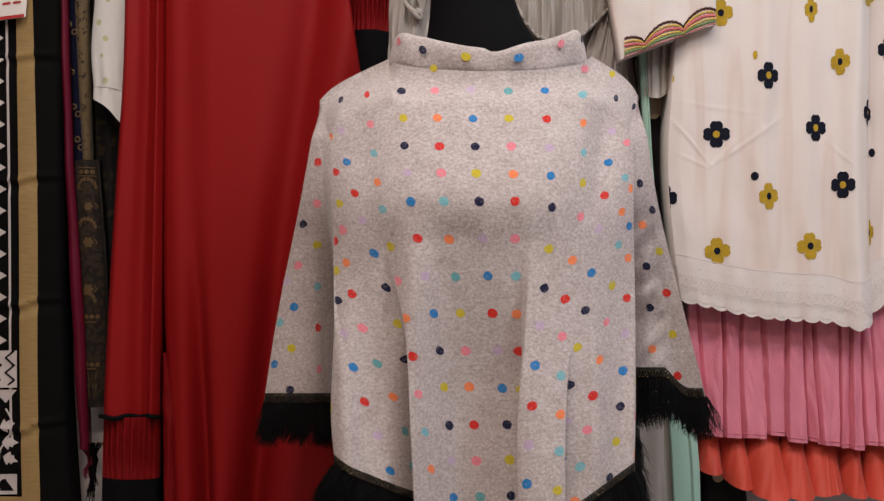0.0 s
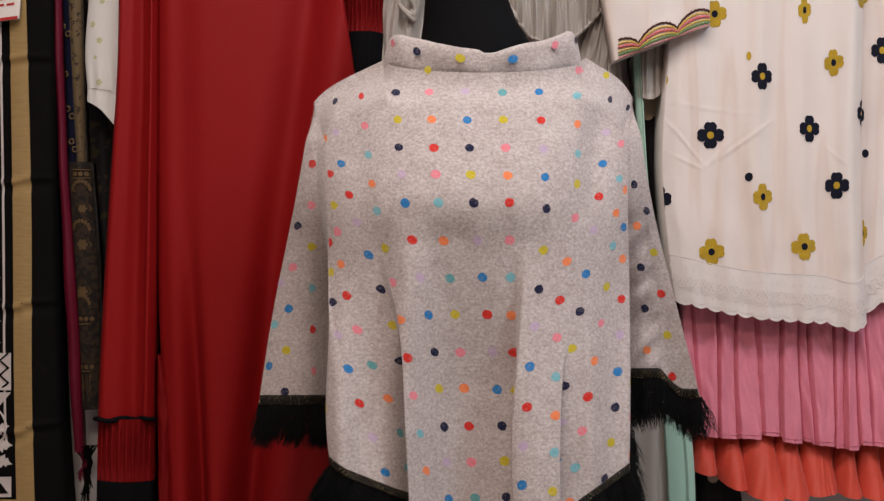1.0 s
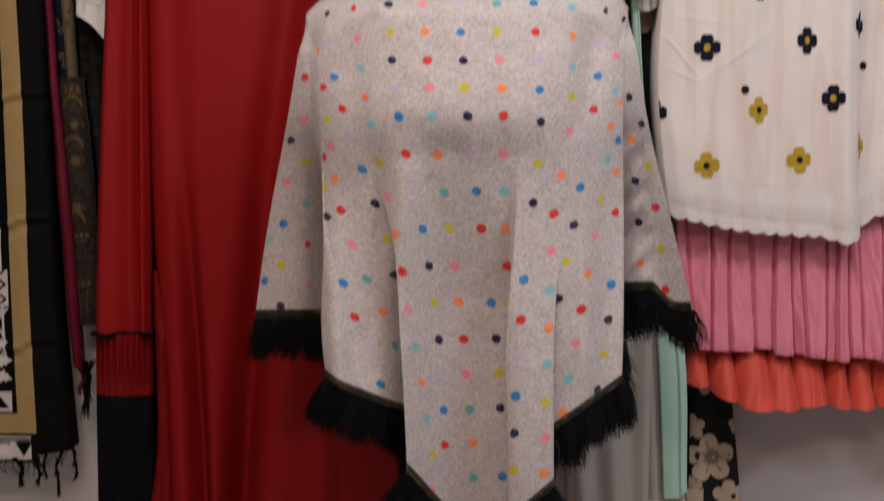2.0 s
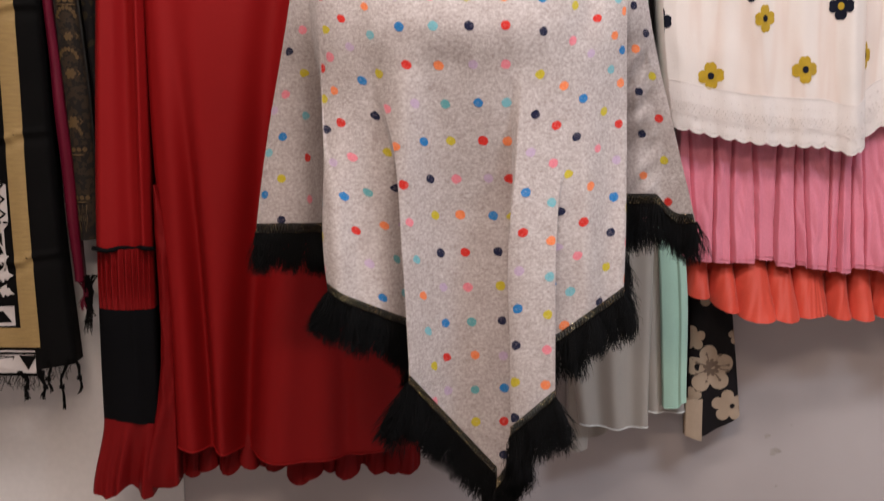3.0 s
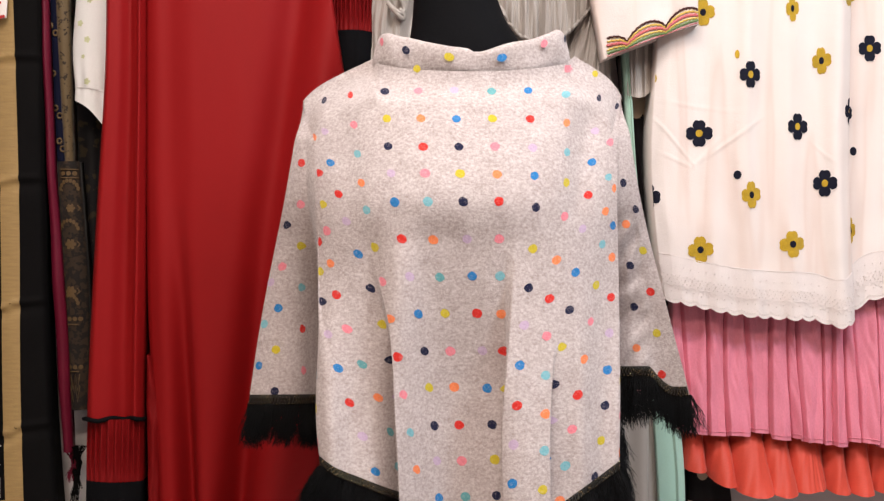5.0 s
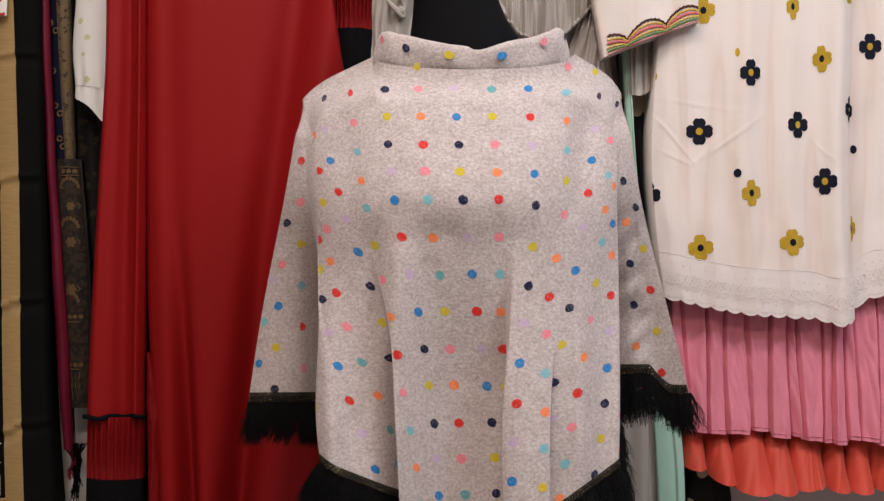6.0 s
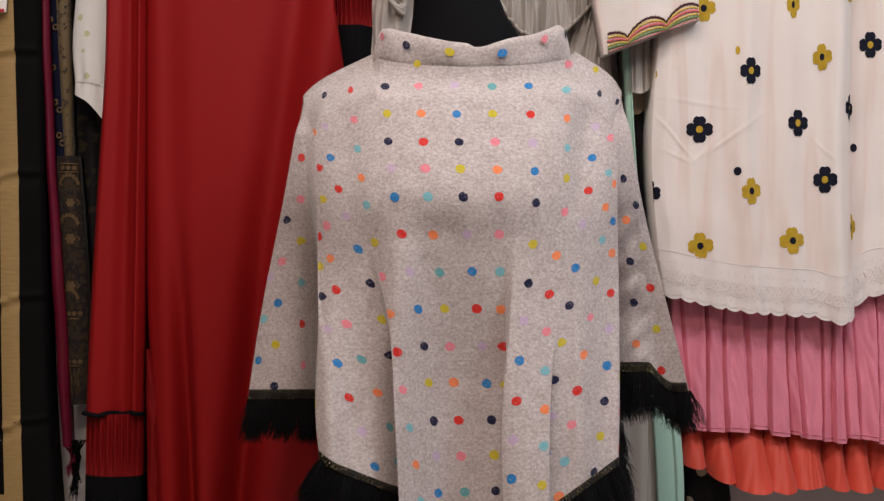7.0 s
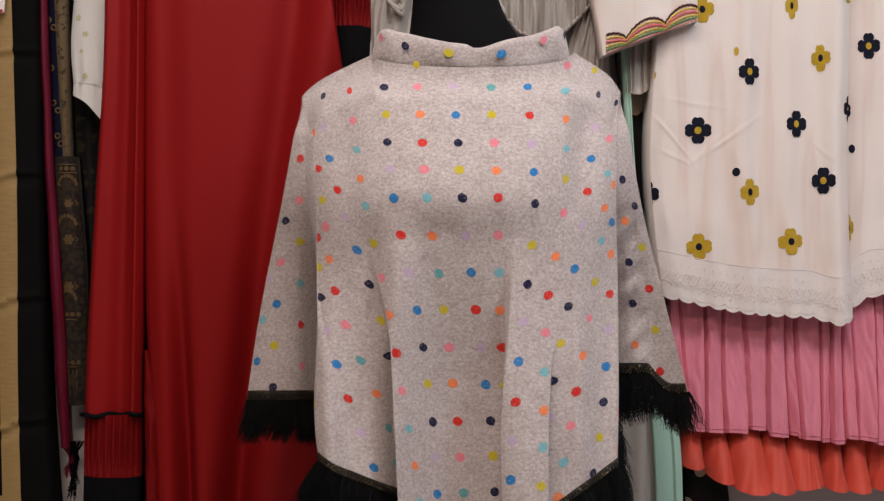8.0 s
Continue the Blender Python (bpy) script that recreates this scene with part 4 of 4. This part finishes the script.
# ---------------------------------------------------------------- grey gown
def gown():
    root = thing("gown", (0.25, 2.02, 0.46), "grey satin gown with gathered yoke and puff sleeves", "gown")
    body = Cloth(ease((0.5, 0.272), (1.2, 0.16), (1.5, 0.02)), ease((0.5, 0.400), (1.1, 0.395), (1.5, 0.335)), ease((0, 1.50), (0.5, 1.54), (1, 1.57)), ease((0, 0.505), (0.5, 0.497), (1, 0.497)), 1.985, 2.045,
                 lambda s, t: 0.016 * math.sin(math.pi * s) ** 0.6 + 0.009 * math.sin(s * 14 + 0.5) * smooth(0, 0.6, t) + 0.010 * noise.noise((s * 22, t * 3, 1)) * (1 - smooth(0.1, 0.5, t)))
    piece("body", body.mesh(90, 60), M_GREY, root)
    side = Cloth(ease((0.5, 0.399), (1.3, 0.36)), ease((0.5, 0.474), (1.3, 0.41)), flat(0.98), ease((0, 0.524), (1, 0.522)), 1.995, 2.045,
                 lambda s, t: 0.014 * math.sin(math.pi * s) + 0.007 * math.sin(s * 9) * t)
    piece("side_fold", side.mesh(36, 40), M_GREY, root)
    for q in (body, side):
        piece("stitched_hem", tube([q.at(k / 40, 1) + Vector((0, -0.001, 0)) for k in range(41)], 0.0014, 6), M_SHIRT, root, "pale stitched hem")
    slip = Cloth(ease((0.4, 0.255), (0.8, 0.25)), ease((0.4, 0.288), (0.8, 0.30)), flat(0.9), ease((0, 0.443), (1, 0.448)), 2.0, 2.045, lambda s, t: 0.010 * math.sin(math.pi * s))
    piece("front_fold", slip.mesh(20, 30), M_GREY, root)
    back = Cloth(flat(0.27), flat(0.355), flat(0.6), ease((0, 0.462), (0.4, 0.458), (1, 0.495)), 2.03, 2.05, lambda s, t: 0.006 * math.sin(s * 12))
    piece("back_panel", back.mesh(24, 12), M_GREY, root)
    # gathered yoke, a scoop edged with cord
    scoop = ease((0, 1.60), (0.12, 1.555), (0.32, 1.523), (0.55, 1.524), (0.78, 1.56), (1, 1.61))
    yoke = Cloth(flat(0.130), flat(0.318), flat(1.72), scoop, 1.958, 2.03,
                 lambda s, t: 0.016 * math.sin(math.pi * s) ** 0.5 + 0.012 * noise.noise((s * 15 + 0.5 * math.sin(t * 2), t * 1.2, 3)) + 0.011 * noise.noise((s * 34, t * 2.0, 8)) * (0.3 + 0.7 * t))
    y = piece("yoke", yoke.mesh(140, 30), M_GREY, root, "tightly gathered grey satin yoke")
    subpiece("cord", tube([yoke.at(k / 120, 1) + Vector((0, -0.003, 0.0012 * math.sin(k * 1.3))) for k in range(121)], 0.0030), M_GREY, y)
    sh = Cloth(ease((1.45, 0.245), (1.6, 0.285)), ease((1.45, 0.335), (1.6, 0.335)), ease((0, 1.55), (1, 1.70)), flat(1.43), 1.965, 2.03,
               lambda s, t: 0.012 * math.sin(math.pi * s) + 0.012 * noise.noise((s * 8 + t, t * 1.5, 5)) + 0.005 * noise.noise((s * 24, t * 2, 1)))
    piece("bodice", sh.mesh(50, 24), M_GREY, root)
    for l, r, b in ((-0.106, -0.028, 1.49), (0.36, 0.415, 1.43)):
        puff = Cloth(ease((b, l + 0.004), (b + 0.08, l), (1.7, l + 0.025)), ease((b, r), (1.56, r + 0.004), (1.7, r + 0.02)), flat(1.7), ease((0, b), (0.5, b - 0.006), (1, b + 0.012)), 1.972, 2.03,
                     lambda s, t: 0.022 * math.sin(math.pi * s) ** 0.7 + 0.012 * noise.noise((s * 5 + t, t * 2, 2)) + 0.007 * noise.noise((s * 14 + 2 * t, t * 2, 6)))
        piece("puff_sleeve", puff.mesh(50, 36), M_GREY, root)
    knot = [Vector((-0.052 + 0.014 * math.sin(k), 1.945 - 0.004 * math.cos(2 * k), 1.592 + 0.012 * math.cos(k * 1.3) - k * 0.002)) for k in np.linspace(0, 9, 40)]
    piece("tie", tube(knot, 0.0045), M_GREY, root)


gown()


# ---------------------------------------------------------------- mint scarf and floral trousers
def mint_scarf():
    root = thing("scarf", (0.43, 2.0, 0.55), "pale mint green cotton scarf hanging beside the gown", "scarf")
    c = Cloth(ease((0.55, 0.427), (0.8, 0.416), (1.2, 0.378), (1.5, 0.358)), ease((0.55, 0.468), (0.8, 0.462), (1.0, 0.43), (1.2, 0.392), (1.5, 0.370)), flat(1.52), line((0, 0.536), (0.68, 0.538), (0.72, 0.547), (1, 0.549)), 1.968, 1.99,
              lambda s, t: 0.005 * math.sin(math.pi * s) + 0.006 * smooth(0.66, 0.72, s))
    piece("cloth", c.mesh(30, 40), M_MINT, root)
    piece("stitched_edge", tube([c.at(k / 12, 1) for k in range(13)], 0.0013, 5), M_MINT, root)


def trousers():
    root = thing("trousers", (0.5, 2.03, 0.5), "black trousers printed with large beige blossoms", "trousers")
    c = Cloth(ease((0.47, 0.482), (0.8, 0.478), (1.2, 0.40), (1.5, 0.36)), ease((0.47, 0.586), (0.76, 0.556), (1.2, 0.48), (1.5, 0.44)), flat(1.55), line((0, 0.470), (0.3, 0.468), (1, 0.506)), 2.012, 2.045,
              lambda s, t: 0.008 * math.sin(math.pi * s) ** 0.6 + 0.004 * math.sin(s * 9))
    leg = piece("leg", c.mesh(40, 50), M_TROUSER, root)
    for x, z, r in ((0.520, 0.600, 0.046), (0.558, 0.528, 0.031), (0.487, 0.660, 0.024), (0.572, 0.665, 0.018), (0.40, 1.42, 0.03), (0.43, 1.30, 0.026), (0.52, 0.75, 0.03), (0.487, 0.545, 0.02)):
        subpiece("blossom", printed(c, flower_outline(x, z, r, 5, 0.4)), M_BEIGE, leg)
    fine = [printed(c, flower_outline(0.524, 0.603, 0.017, 9, 0.1), 0.0018)]
    for a in np.linspace(0.2, 6.1, 8):
        p, q = (0.524 + 0.016 * math.cos(a), 0.603 + 0.014 * math.sin(a)), (0.524 + 0.032 * math.cos(a), 0.603 + 0.028 * math.sin(a))
        fine.append(printed(c, [(p[0] - 0.001, p[1] - 0.001), (p[0] + 0.001, p[1] + 0.001), (q[0] + 0.001, q[1] + 0.001), (q[0] - 0.001, q[1] - 0.001)], 0.0022))
        fine.append(printed(c, [(q[0] + 0.003 * math.cos(k), q[1] + 0.003 * math.sin(k)) for k in np.linspace(0, 6.28, 8)[:-1]], 0.0022))
    for m in fine:
        subpiece("stamen", m, M_TAUPE, leg)
    subpiece("blossom_eye", printed(c, [(0.565 + 0.005 * math.cos(k), 0.528 + 0.005 * math.sin(k)) for k in np.linspace(0, 6.28, 11)[:-1]], 0.0022), M_TROUSER, leg)
    t = Cloth(flat(0.474), flat(0.506), flat(0.545), line((0, 0.474), (1, 0.462)), 1.992, 2.01, lambda s, t: 0.003 * math.sin(s * 3))
    piece("belt_end", t.mesh(16, 12), M_BEIGE, root, "loose beige tie end")


mint_scarf()
trousers()


# ---------------------------------------------------------------- sarees and shawls
def tassel(at, ln, mat, rng, w=0.008):
    """Threads twisted to a cord, knotted, and brushed out below the knot."""
    v, f = [], []
    bow = rng.uniform(-0.012, 0.012)

    def mid(t):
        return Vector(at) + Vector((bow * math.sin(2.4 * t) + 0.003 * math.sin(9 * t + bow * 500), -0.004 * t, -ln * t))
    for k in range(26):
        a, b = rng.uniform(0, 6.28), rng.uniform(0.3, 1)
        end = rng.uniform(0.85, 1.12)
        o = len(v)
        for t in (0, 0.2, 0.4, 0.58, 0.66, 0.8, 1):
            spread = w * b * (0.9 - 1.2 * t if t < 0.5 else 0.28 if t < 0.7 else 0.28 + 1.6 * (t - 0.7))
            c = mid(t * end) + Vector((spread * math.cos(a + 3 * t), spread * math.sin(a + 3 * t), 0))
            r = 0.0010 * (1 - 0.4 * t)
            v += [c + Vector((r, 0, 0)), c + Vector((-r / 2, r, 0)), c + Vector((-r / 2, -r, 0))]
        f += [tuple(q + o for q in face) for face in grid_faces(3, 7, wrap=True)]
    knot = tube([mid(0.60) + Vector((0.0038 * math.cos(q), 0.0038 * math.sin(q), 0.0006 * q - 0.004)) for q in np.linspace(0, 13, 30)], 0.0016, 5)
    return joined((v, f), knot)


def saree():
    rng = random.Random(5)
    root = thing("saree", (-0.8, 2.0, 0.62), "folded black saree with gold border and white printed triangles", "saree")

    def fold(s, t):
        return 0.012 * math.sin(math.pi * s) ** 0.4 + 0.004 * math.sin(s * 16 + t) + 0.0042 * sum(bump_at(t, k, 0.004) - 0.7 * bump_at(t, k + 0.012, 0.008) for k in (0.225, 0.42, 0.617, 0.814))
    c = Cloth(flat(-0.98), ease((0.63, -0.660), (0.9, -0.677), (1.2, -0.684), (1.75, -0.690)), flat(1.75), line((0, 0.622), (0.80, 0.622), (0.83, 0.635), (1, 0.640)), 1.945, 2.0, fold)
    piece("cloth", c.mesh(80, 240), M_SAREE, root)

    def band(x0, x1, z0, z1, mat, name, label=""):
        v = []
        for r in range(240):
            z = z1 + (z0 - z1) * r / 239
            v += [c.on(x0(z) + (x1(z) - x0(z)) * k / 5, z, 0.0018) for k in range(6)]
        return piece(name, (v, grid_faces(6, 240)), mat, root, label)
    gl = ease((0.69, -0.747), (0.9, -0.751), (1.2, -0.753), (1.75, -0.762))
    gr = ease((0.69, -0.714), (0.9, -0.719), (1.2, -0.7195), (1.75, -0.732))
    band(gl, gr, 0.676, 1.75, M_GOLD, "gold_border", "woven gold zari border")
    band(flat(-0.98), gl, 0.676, 0.712, M_GOLD, "gold_border")
    band(lambda z: gl(z) - 0.020, lambda z: gl(z) - 0.0155, 0.80, 1.75, M_PRINT, "white_line")
    shapes = []
    for k in range(46):
        z = 1.74 - 0.0385 * k
        if z > 0.99:
            shapes.append(printed(c, [(-0.806, z), (gl(z) - 0.0235, z - 0.0185), (-0.806, z - 0.037)], 0.0015))
    shapes.append(printed(c, [(-0.83, 0.972), (-0.757, 0.972), (-0.757, 0.906), (-0.83, 0.906)], 0.0012))
    shapes.append(printed(c, [(-0.80, 0.902), (-0.757, 0.902), (-0.778, 0.878)], 0.0012))
    for dx in (0.0, -0.024):
        zig = [c.on(-0.762 + dx - (0.016 if k % 2 else 0.0), 0.972 - 0.0132 * k, 0.0012) for k in range(6)]
        piece("zigzag", tube(zig, 0.0026, 5), M_SAREE, root)
    for x, z, r, a in ((-0.776, 0.838, 0.016, 0.3), (-0.772, 0.808, 0.017, 0.0), (-0.771, 0.779, 0.016, -0.3), (-0.800, 0.822, 0.015, 2.6), (-0.800, 0.790, 0.015, 3.2)):
        # ivy leaf with three lobes
        lobe = ((-0.9, 0), (-0.55, 0.55), (-0.1, 0.95), (0.05, 0.45), (0.45, 0.62), (0.62, 0.3), (1.25, 0), (0.62, -0.3), (0.45, -0.62), (0.05, -0.45), (-0.1, -0.95), (-0.55, -0.55))
        shapes.append(printed(c, [(x + 0.85 * r * (p * math.cos(a) - q * math.sin(a)), z + 0.85 * r * (p * math.sin(a) + q * math.cos(a))) for p, q in lobe], 0.0013))
    shapes.append(tube([c.on(-0.778 + 0.012 * math.sin(k * 0.5), 0.868 - 0.009 * k, 0.001) for k in range(11)], 0.0018, 5))
    shapes.append(printed(c, [(-0.83, 0.752), (-0.757, 0.752), (-0.757, 0.716), (-0.83, 0.716)], 0.0012))
    piece("black_triangle", printed(c, [(-0.800, 0.722), (-0.762, 0.722), (-0.781, 0.746)], 0.0019), M_SAREE, root)
    for z, h in ((0.670, 0.003), (0.662, 0.034)):
        shapes.append(printed(c, [(-0.97 + 0.0246 * k, z) for k in range(11)] + [(-0.724 - 0.0246 * k, z - h) for k in range(11)], 0.0012))
    notch = [printed(c, [(x, 0.661), (x + 0.034, 0.661), (x + 0.017, 0.634)], 0.0019) for x in (-0.955 + 0.040 * k for k in range(6))]
    loose = []
    for k in range(170):
        x = -0.965 + 0.30 * k / 169 + rng.uniform(-0.002, 0.002)
        p = c.on(x, 0.60, 0)
        loose.append(tube([p, p + Vector((rng.uniform(-0.006, 0.006), -0.002, -rng.uniform(0.006, 0.014))), p + Vector((rng.uniform(-0.012, 0.012), -0.002, -rng.uniform(0.014, 0.028)))], 0.0004, 3))
    tagged(piece("frayed_edge", joined(*loose), M_SAREE, root, "loose threads along the cut edge"), kind="stuff")
    tagged(piece("black_print", joined(*notch), M_SAREE, root, "black triangles along the end border"), kind="stuff")
    tagged(piece("white_print", joined(*shapes), M_PRINT, root, "white block-printed triangles and leaves"), kind="stuff")
    ts = [tassel(c.on(x, 0.632, 0), ln, M_SAREE, rng) for x, ln in ((-0.94, 0.06), (-0.89, 0.05), (-0.845, 0.06), (-0.80, 0.080), (-0.752, 0.052), (-0.717, 0.050))]
    ts += [tassel(c.on(x, 0.65, 0), ln, M_SAREE, rng, 0.005) for x, ln in ((-0.70, 0.055), (-0.672, 0.085), (-0.66, 0.06))]
    for m in ts:
        piece("tassel", m, M_SAREE, root)
    tag = Cloth(flat(-0.86), ease((1.55, -0.737), (1.75, -0.725)), flat(1.70), ease((0, 1.545), (1, 1.563)), 1.922, 1.923, lambda s, t: 0.004 * t)
    tg = thing("price_tag", (-0.8, 1.92, 1.55), "white paper tag with red edge pinned to the saree", "tag")
    piece("card", tag.mesh(16, 12), M_PAPER, tg)
    piece("red_edge", printed(tag, [(-0.86, 1.552), (-0.738, 1.568), (-0.738, 1.562), (-0.86, 1.546)]), M_TAGRED, tg)
    for k in range(4):
        for x in (-0.79, -0.768, -0.75):
            z = 1.583 + 0.011 * k + (x + 0.77) * 0.13
            piece("bar", printed(tag, [(x - 0.008, z), (x + 0.006, z + 0.002), (x + 0.006, z + 0.006), (x - 0.008, z + 0.004)]), M_TAGRED, tg)


def shawls():
    rng = random.Random(6)
    root = thing("magenta_scarf", (-0.65, 2.0, 0.78), "narrow magenta silk scarf with tassels between the sarees", "scarf")
    c = Cloth(ease((0.8, -0.656), (1.0, -0.668), (1.3, -0.682), (1.75, -0.697)), ease((0.8, -0.640), (1.0, -0.648), (1.3, -0.668), (1.75, -0.684)), flat(1.75), flat(0.79), 1.965, 1.985,
              lambda s, t: 0.006 * math.sin(math.pi * s) + 0.002 * math.sin(t * 30))
    piece("cloth", c.mesh(16, 60), M_MAGENTA, root)
    for x, ln, m in ((-0.648, 0.06, M_MAGENTA), (-0.64, 0.08, M_SAREE), (-0.63, 0.10, M_SAREE)):
        piece("tassel", tassel((x, 1.975, 0.80), ln, m, rng, 0.012), m, root)

    root = thing("navy_dupatta", (-0.64, 2.0, 1.3), "navy dupatta with gold rings and woven brocade end", "dupatta")
    c = Cloth(ease((1.3, -0.674), (1.75, -0.692)), ease((1.3, -0.650), (1.6, -0.655), (1.75, -0.658)), flat(1.75), flat(1.30), 1.985, 2.01, lambda s, t: 0.006 * math.sin(math.pi * s))
    nav = piece("navy_field", c.mesh(16, 30), M_NAVYCLOTH, root)
    rings = []
    for x, z in ((-0.680, 1.562), (-0.670, 1.548), (-0.671, 1.412), (-0.663, 1.398), (-0.664, 1.352), (-0.658, 1.338), (-0.676, 1.66), (-0.668, 1.645), (-0.675, 1.475)):
        n = 14
        o = [c.on(x + 0.0042 * math.cos(2 * math.pi * k / n), z + 0.0048 * math.sin(2 * math.pi * k / n), 0.001) for k in range(n + 1)]
        rings.append(tube(o, 0.0018, 5))
    for m in rings:
        subpiece("ring", m, M_OLDGOLD, nav)
    tan = Cloth(ease((1.3, -0.654), (1.6, -0.670), (1.75, -0.675)), ease((1.3, -0.640), (1.6, -0.647), (1.75, -0.65)), flat(1.75), flat(1.31), 1.98, 2.01, lambda s, t: 0.006 * math.sin(math.pi * s))
    piece("tan_border", tan.mesh(12, 30), M_BROCADE_TAN, root)
    end = Cloth(ease((0.85, -0.652), (1.1, -0.662), (1.31, -0.668)), ease((0.85, -0.612), (1.1, -0.615), (1.31, -0.630)), flat(1.315), flat(0.865), 1.978, 2.01, lambda s, t: 0.008 * math.sin(math.pi * s))
    e = piece("brocade_end", end.mesh(20, 40), M_BROCADE, root)
    figs = []
    for z in (1.30, 1.285, 1.02, 0.935):
        figs.append(tube([end.on(x, z, 0.0012) for x in np.linspace(-0.66, -0.628, 8)], 0.0012, 5))
    for cz, r in ((1.165, 0.010), (1.08, 0.010), (1.23, 0.008)):
        figs.append(printed(end, flower_outline(-0.642, cz, r, 6), 0.0012))
        figs.append(tube([end.on(-0.66, cz + 0.035, 0.001), end.on(-0.626, cz, 0.001), end.on(-0.66, cz - 0.035, 0.001)], 0.0016, 5))
    for cz in (1.262, 1.19, 1.055):
        for a in np.linspace(0.2, 2.94, 8):
            figs.append(printed(end, [(-0.645 + 0.016 * math.cos(a) + 0.0030 * math.cos(q), cz + 0.018 * math.sin(a) + 0.0042 * math.sin(q)) for q in np.linspace(0, 6.28, 9)[:-1]], 0.0013))
    for z in (1.293, 1.030, 0.943):
        for x in (-0.655, -0.645, -0.635, -0.625):
            figs.append(printed(end, [(x + 0.0042 * math.cos(q), z + 0.0042 * math.sin(q)) for q in np.linspace(0, 6.28, 11)[:-1]], 0.0013))
    for z in (0.91, 0.89):
        figs.append(tube([end.on(-0.655 + 0.004 * k, z + (0.02 if k % 2 else -0.01), 0.001) for k in range(8)], 0.0009, 5))
    for m in figs:
        subpiece("woven_figure", m, M_OLDGOLD, e)

    root = thing("floral_shawl", (-0.6, 2.03, 0.86), "dark shawl with faint gold flowers hanging behind the sleeve", "shawl")
    c = Cloth(ease((0.8, -0.645), (1.75, -0.685)), ease((0.8, -0.55), (1.75, -0.52)), flat(1.75), flat(0.86), 2.02, 2.045, lambda s, t: 0.008 * math.sin(s * 13))
    piece("cloth", c.mesh(30, 40), M_DARKFLOWER, root)


def white_shirt():
    root = thing("white_shirt", (-0.6, 2.0, 1.38), "white cotton shirt sleeve with faint green print", "shirt")
    c = Cloth(ease((1.43, -0.629), (1.5, -0.635), (1.6, -0.629), (1.75, -0.618)), ease((1.43, -0.560), (1.6, -0.555), (1.75, -0.55)), flat(1.75), ease((0, 1.447), (0.5, 1.443), (1, 1.435)), 1.966, 2.0,
              lambda s, t: 0.02 * math.sin(math.pi * s) ** 0.7 + 0.002 * math.sin(s * 20) * smooth(0.7, 1, t))
    s = piece("sleeve", c.mesh(30, 30), M_SHIRT, root)
    cuff = Cloth(ease((1.37, -0.634), (1.45, -0.629)), ease((1.37, -0.560), (1.45, -0.560)), ease((0, 1.447), (0.5, 1.443), (1, 1.435)), ease((0, 1.424), (0.5, 1.402), (0.8, 1.376), (1, 1.360)), 1.962, 2.0,
                 lambda s, t: 0.021 * math.sin(math.pi * s) ** 0.6 + 0.002 * math.sin(s * 24) * (1 - t))
    band = piece("cuff", cuff.mesh(40, 12), M_SHIRT, root)
    subpiece("gathered_seam", tube([cuff.at(k / 40, 0.04) + Vector((0, -0.001, 0.0005 * math.sin(k * 1.9))) for k in range(41)], 0.0008, 6), M_SHIRT, band)
    for m in [printed(c, flower_outline(x, z, r, 5), 0.0006) for x, z, r in ((-0.603, 1.53, 0.006), (-0.604, 1.455, 0.006), (-0.617, 1.56, 0.006), (-0.598, 1.60, 0.005), (-0.611, 1.50, 0.004))]:
        subpiece("printed_sprig", m, M_PALEGREEN, s)


wall_marks()
saree()
shawls()
white_shirt()
